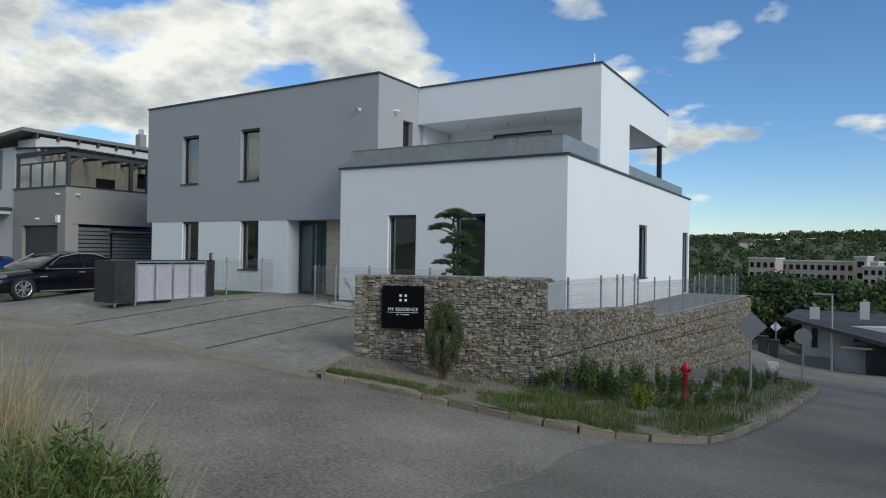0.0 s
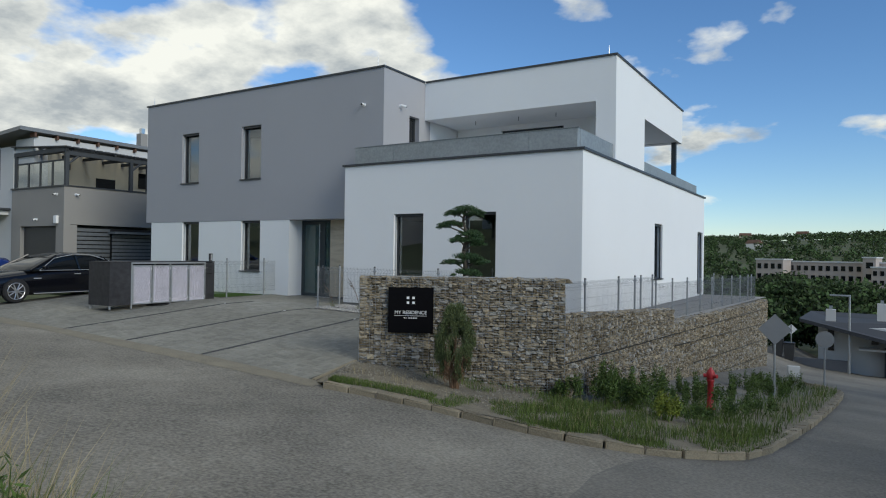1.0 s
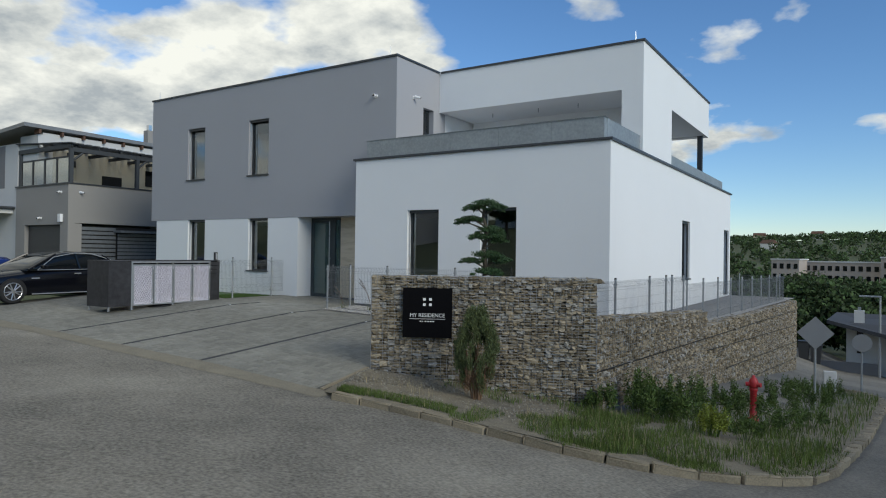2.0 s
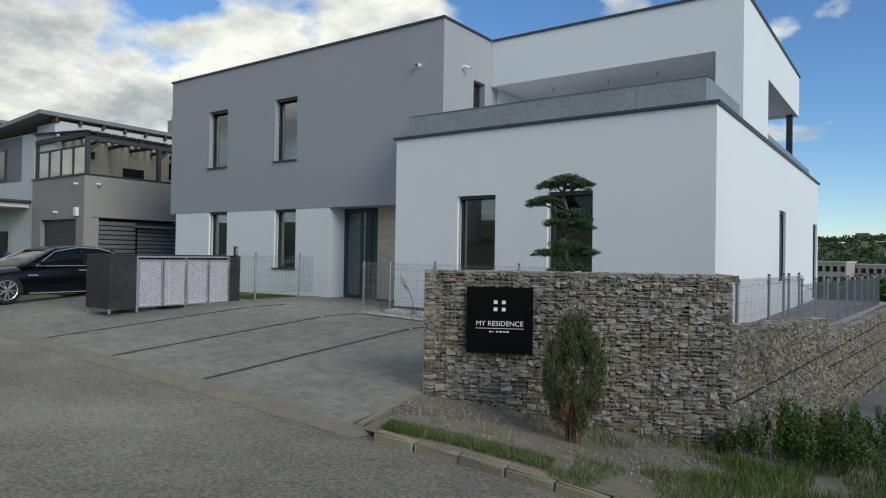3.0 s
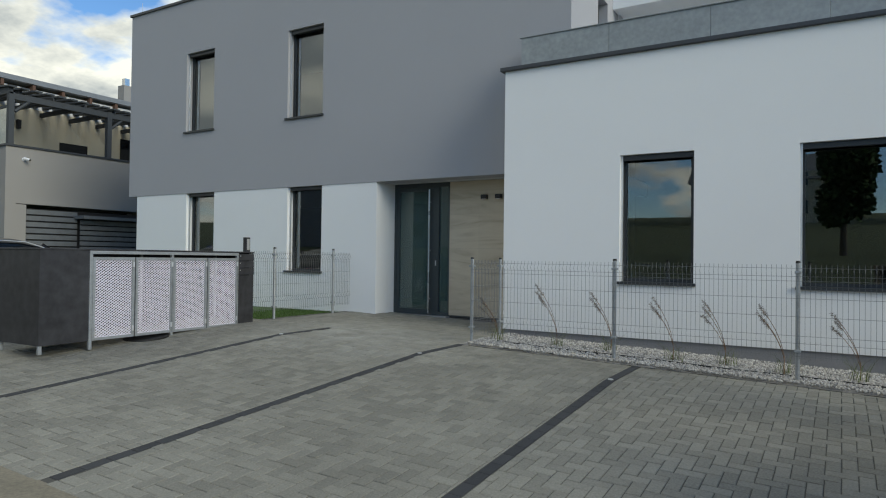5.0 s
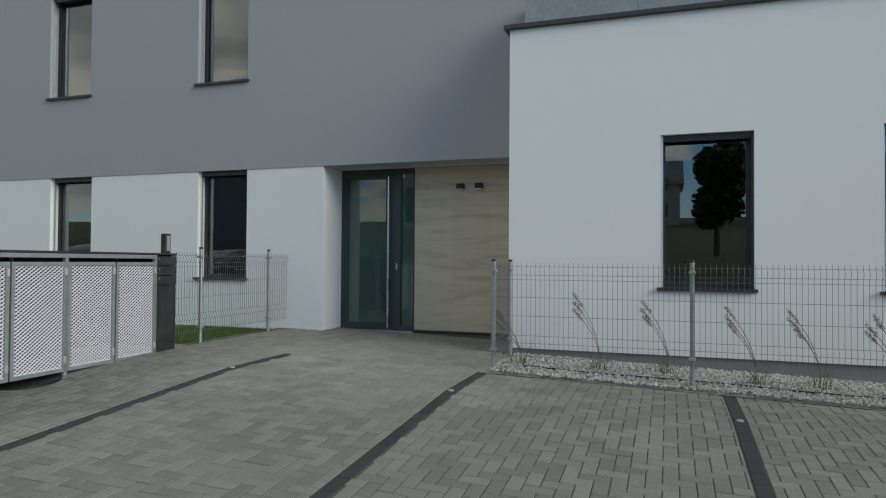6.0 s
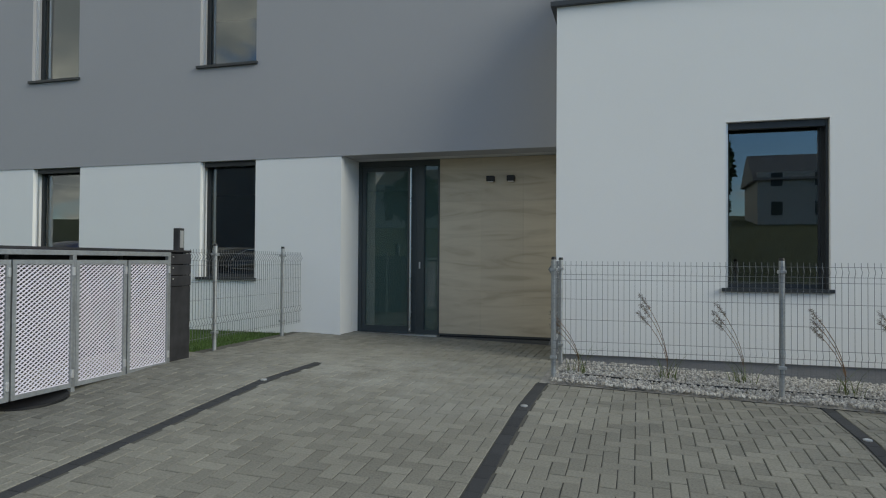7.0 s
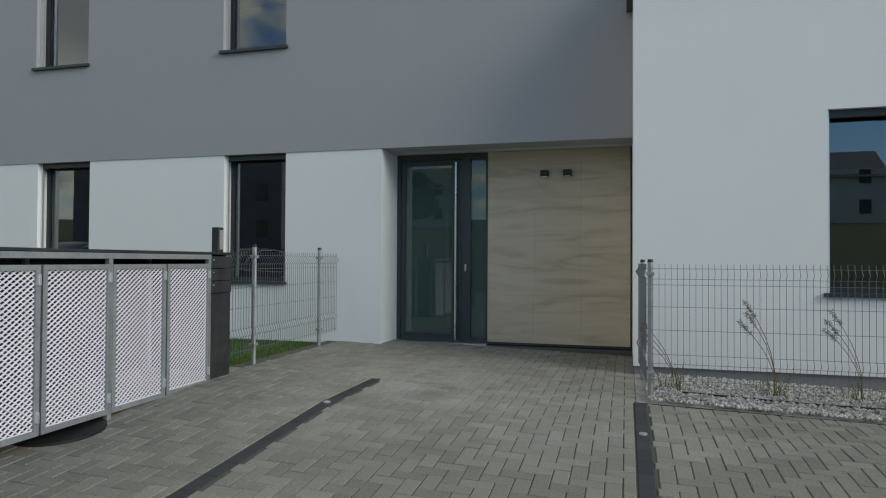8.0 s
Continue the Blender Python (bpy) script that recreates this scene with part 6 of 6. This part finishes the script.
# ornamental grasses in the gravel bed
def reed(x, y, h):
    rz = rng.random() * 360
    w = thing("ornamental_grass", "sparse ornamental grass with bent plumes in the gravel", "grass", (x, y, drive_z(x, y) + 0.03), rz, "gravel bed grasses")
    v, f = blades(rng, 26, lambda r: (0.06 * r.normal(), 0.06 * r.normal(), 0), 0.30, 0.007, 0.8, 3)
    pydata("foliage", v, f, GRASS, w)
    bm = bmesh.new(); qs = []
    for k in range(3):
        a = 2.6 + 1.1 * rng.random() - math.radians(rz)
        pts_ = [Vector((0.02 * math.cos(a), 0.02 * math.sin(a), 0))]
        for t in spread(0.25, 1, 4):
            pts_.append(Vector((math.cos(a) * 0.28 * t * t, math.sin(a) * 0.28 * t * t, h * t * (1 - 0.12 * t) * (0.7 + 0.1 * k))))
        for p, q in zip(pts_, pts_[1:]):
            tube(bm, p, q, 0.004, 0.003, 4, False)
        e, u = pts_[-1], pts_[-2]
        for f in spread(0.35, 1.25, 5):
            qs.append(leaf_cloud(rng, tuple(u.lerp(e, f)), (0.022, 0.022, 0.028), 16, 0.032, 0.16, 0.1, lean=(0.5 * math.cos(a), 0.5 * math.sin(a), -0.2)))
    part("stalk", bm, DRYTWIG, w)
    leaves_mesh("plume", qs, mat("grey_plume", (0.17, 0.15, 0.13), 0.9, vary=0.3), w, "grey-brown plumes")


for x, y, h in ((-13.65, 16.62, 0.75), (-12.78, 16.72, 1.02), (-12.05, 16.85, 0.96), (-11.2, 16.66, 0.94), (-10.6, 16.75, 0.95), (-9.95, 16.6, 0.95), (-9.2, 16.7, 0.9)):
    reed(x, y, h)

# loose gravel of the bed
gs = stone_shape(91, GRAVEL, "pebble")
vs, fs = [], []
rr = random.Random(12)
for _ in range(9500):
    x, y = rr.uniform(-13.9, -8.75), rr.uniform(16.05, 17.45)
    s = rr.uniform(0.014, 0.03)
    m = pose(x, y, drive_z(x, y) + 0.035, rr.uniform(0, 360), rr.uniform(0, 360), rr.uniform(0, 360)) @ Matrix.Diagonal((s, s * 0.8, s * 0.6, 1))
    o = len(vs)
    vs += [tuple(m @ v.co) for v in gs.vertices]
    fs += [tuple(o + i for i in p.vertices) for p in gs.polygons]
tagged(pydata("gravel", vs, fs, GRAVEL), "light grey loose gravel along the white wall", "gravel", "", "stuff")
GRIT = mat("grey_grit", (0.24, 0.22, 0.18), 0.95, vary=0.4, island=0.5)
vs, fs = [], []
for _ in range(2600):
    x, y, z = island_at(rr.uniform(0.05, 7.5), rr.uniform(0.2, 1.0))
    s = rr.uniform(0.01, 0.03)
    m = pose(x, y, z, rr.uniform(0, 360), rr.uniform(0, 360), rr.uniform(0, 360)) @ Matrix.Diagonal((s, s * 0.8, s * 0.6, 1))
    o = len(vs)
    vs += [tuple(m @ v.co) for v in gs.vertices]
    fs += [tuple(o + i for i in p.vertices) for p in gs.polygons]
tagged(pydata("loose_stones", vs, fs, GRIT), "small loose stones scattered on the verge", "stones", "", "stuff")

# studs in the parking lines, a hose along the bed
for lx in LINES:
    bm = bmesh.new(); lathe(bm, ((0.03, -0.005), (0.03, 0.006), (0.02, 0.010)), 14)
    sd = tagged(part("stud", bm, ALU, None), "small steel stud in the dark parking line", "stud", "parking studs"); sd.matrix_world = pose(lx, 15.02, drive_z(lx, 15.02) + 0.002)
bm = bmesh.new()
hp = [(x, 16.45 + 0.03 * math.sin(3.1 * x), drive_z(x, 16.4) + 0.043) for x in spread(-13.6, -8.8, 24)]
loft(bm, [[(x, y + 0.009 * math.cos(k), z + 0.009 * math.sin(k)) for k in spread(0, 2 * math.pi * 5 / 6, 5)] for x, y, z in hp])
tagged(part("irrigation_hose", bm, BLACKPL, None), "thin black irrigation hose on the gravel", "hose")


# ---- trees and distance ----
def broadleaf(x, y, h, r, z=None):
    z = far_z(x, y) if z is None else z
    t = thing("tree", "broadleaved tree in full dark green leaf", "tree", (x, y, z), 0, "valley trees")
    bm = bmesh.new(); tube(bm, (0, 0, -0.3), (0, 0, h * 0.45), 0.22, 0.13, 8)
    for k in range(4):
        a = 1.57 * k + rng.random()
        tube(bm, (0, 0, h * (0.3 + 0.04 * k)), (r * 0.6 * math.cos(a), r * 0.6 * math.sin(a), h * (0.55 + 0.05 * k)), 0.09, 0.04, 6)
    part("trunk", bm, BARK, t)
    qs = []
    for k in range(9):
        a, d = rng.random() * 6.283, r * 0.55 * rng.random() ** 0.5
        qs.append(leaf_cloud(rng, (d * math.cos(a), d * math.sin(a), h * (0.42 + 0.45 * rng.random())), (r * 0.55, r * 0.55, h * 0.20), 1300, 0.34, 0.85, 0.2))
    leaves_mesh("crown", qs, WOODS, t, "dense green crown")


for x, y, h, r in ((-14, 60, 7, 4), (-9, 58, 7, 4), (-5, 66, 9, 4.5), (0, 62, 8, 4.2), (5, 65, 8.5, 4.5), (10, 62, 9, 4.5), (15, 66, 9, 5), (-14, 70, 10, 5), (20, 60, 9, 5), (-2, 76, 10, 5), (7, 78, 10, 5), (14, 80, 11, 5), (-8, 84, 10, 5), (22, 76, 11, 5.5), (3, 92, 11, 6), (16, 96, 12, 6), (28, 90, 12, 6), (-18, 92, 11, 6), (-10, 100, 12, 6)):
    broadleaf(x, y, h * 0.8, r, far_z(x, y) - 0.6)
# across the road, behind the walk
# the last four, right of the walk, are unseen: added to shade the road
for x, y, h, r in ((-9.3, -17, 7, 1.7), (-34, -30, 6, 3), (9.5, 4, 6, 2.8), (10, 11, 6.5, 3.2), (11, 18, 6.5, 3.2), (11.5, 26, 7, 3.4)):
    broadleaf(x, y, h, r, far_z(x, y))
for x, y, w, hgt, m_ in ((3.5, -44, 11, 5.6, NLIGHT), (-17, -46, 12, 5.6, NCREAM), (-38, -44, 10, 5.6, NLIGHT), (-50, -19, 20, 8.6, NDARK)):
    ho = thing("house", "plain rendered house across the road with a pitched roof", "house", (x, y, far_z(x, y) - 0.5), 0, "houses across the road")
    k_ = group_of(ho)
    z0 = far_z(x, y) - 0.5
    k_("wall", x - w / 2, x + w / 2, y - 8, y, z0, z0 + hgt, m_)
    for i in range(3):
        for j in range(2):
            xx = x - w / 2 + 1.2 + i * (w - 3.4) / 2
            k_("window", xx, xx + 1.0, y, y + 0.04, z0 + 1.4 + 2.8 * j, z0 + 2.7 + 2.8 * j, CARGLASS)
    bm = bmesh.new()
    loft(bm, [[(-w / 2 - 0.4, -8.4, hgt - 0.8), (-w / 2 - 0.4, 0.4, hgt - 0.8), (-w / 2 - 0.4, -4, hgt + 2.2)], [(w / 2 + 0.4, -8.4, hgt - 0.8), (w / 2 + 0.4, 0.4, hgt - 0.8), (w / 2 + 0.4, -4, hgt + 2.2)]])
    part("roof", bm, ROOFSH, ho)

# woods on the far side of the valley
qs = []
far_rng = np.random.default_rng(8)
for _ in range(4400):
    dd = far_rng.uniform(110, 900) if far_rng.random() < 0.75 else far_rng.uniform(850, 1000)
    x = far_rng.uniform(-0.45, 0.85) * dd
    y = dd
    if noise.noise(Vector((x / 90, y / 90, 2))) < -0.3 and dd > 300:
        continue
    if 235 < dd < 345 and -70 < x < 40:
        continue
    if dd < 130 and x < -40:
        continue
    h = far_rng.uniform(4.5, 8.5)
    qs.append(leaf_cloud(far_rng, (x, y, far_z(x, y) + h * 0.5), (h * 0.55, h * 0.55, h * 0.5), 64, h * 0.24, 0.8, 0.45))
for _ in range(150):     # tall belt before the panel buildings
    x, y = far_rng.uniform(-75, 45), far_rng.uniform(200, 230)
    h = far_rng.uniform(6.0, 7.5) if 2 < x < 15 else far_rng.uniform(9.0, 11.0)
    qs.append(leaf_cloud(far_rng, (x, y, far_z(x, y) + h * 0.5), (h * 0.45, h * 0.45, h * 0.5), 150, h * 0.16, 0.8, 0.35))
leaves_mesh("far_woods", qs, WOODS, None, "dense green woods on the far hillside", "stuff")["category"] = "woods"

SLAB = mat("panel_building_render", (0.40, 0.345, 0.31), 0.9, vary=0.08, scale=0.3)


def slab_block(x, y, w, h, floors, cols, label):
    z = far_z(x, y) - 1
    b = thing("apartment_building", label, "building", (x, y, z), -12)
    bm = bmesh.new(); box(bm, -w / 2, w / 2, 0, 11, 0, h + 1); part("wall", bm, SLAB, b)
    bm = bmesh.new(); box(bm, -w / 2 - 0.3, w / 2 + 0.3, -0.3, 11.3, h + 1, h + 1.5); part("roof", bm, NLIGHT, b)
    for f in range(floors):
        zz = 1.6 + f * (h / floors)
        for c in range(cols):
            xx = -w / 2 + (c + 0.25) * w / cols
            bm = bmesh.new(); box(bm, xx, xx + w / cols * 0.55, -0.12, 0.1, zz, zz + h / floors * 0.5); part("window", bm, CARGLASS, b)


slab_block(-8, 296, 36, 15, 4, 14, "long pale panel building of three floors in the valley")
slab_block(-29, 290, 10, 16, 4, 4, "pale stair block at the end of the long building")
slab_block(11, 284, 13, 13.5, 4, 6, "four-storey pale panel block in the valley")
slab_block(4, 287, 4, 17, 4, 1, "tall narrow stair tower of the panel building")
for k in range(26):
    x = far_rng.uniform(-120, 420); y = far_rng.uniform(620, 900)
    z = far_z(x, y)
    ho = thing("far_house", "small house with a dark roof on the far hillside", "house", (x, y, z), far_rng.uniform(-40, 40), "hillside houses")
    bm = bmesh.new(); box(bm, -6, 6, 0, 8, -1, 6); part("wall", bm, NCREAM if k % 2 else WHITEPAINT, ho)
    bm = bmesh.new(); loft(bm, [[(-6.5, -0.5, 6), (-6.5, 8.5, 6), (-6.5, 4, 9.5)], [(6.5, -0.5, 6), (6.5, 8.5, 6), (6.5, 4, 9.5)]]); part("roof", bm, WOODD, ho)
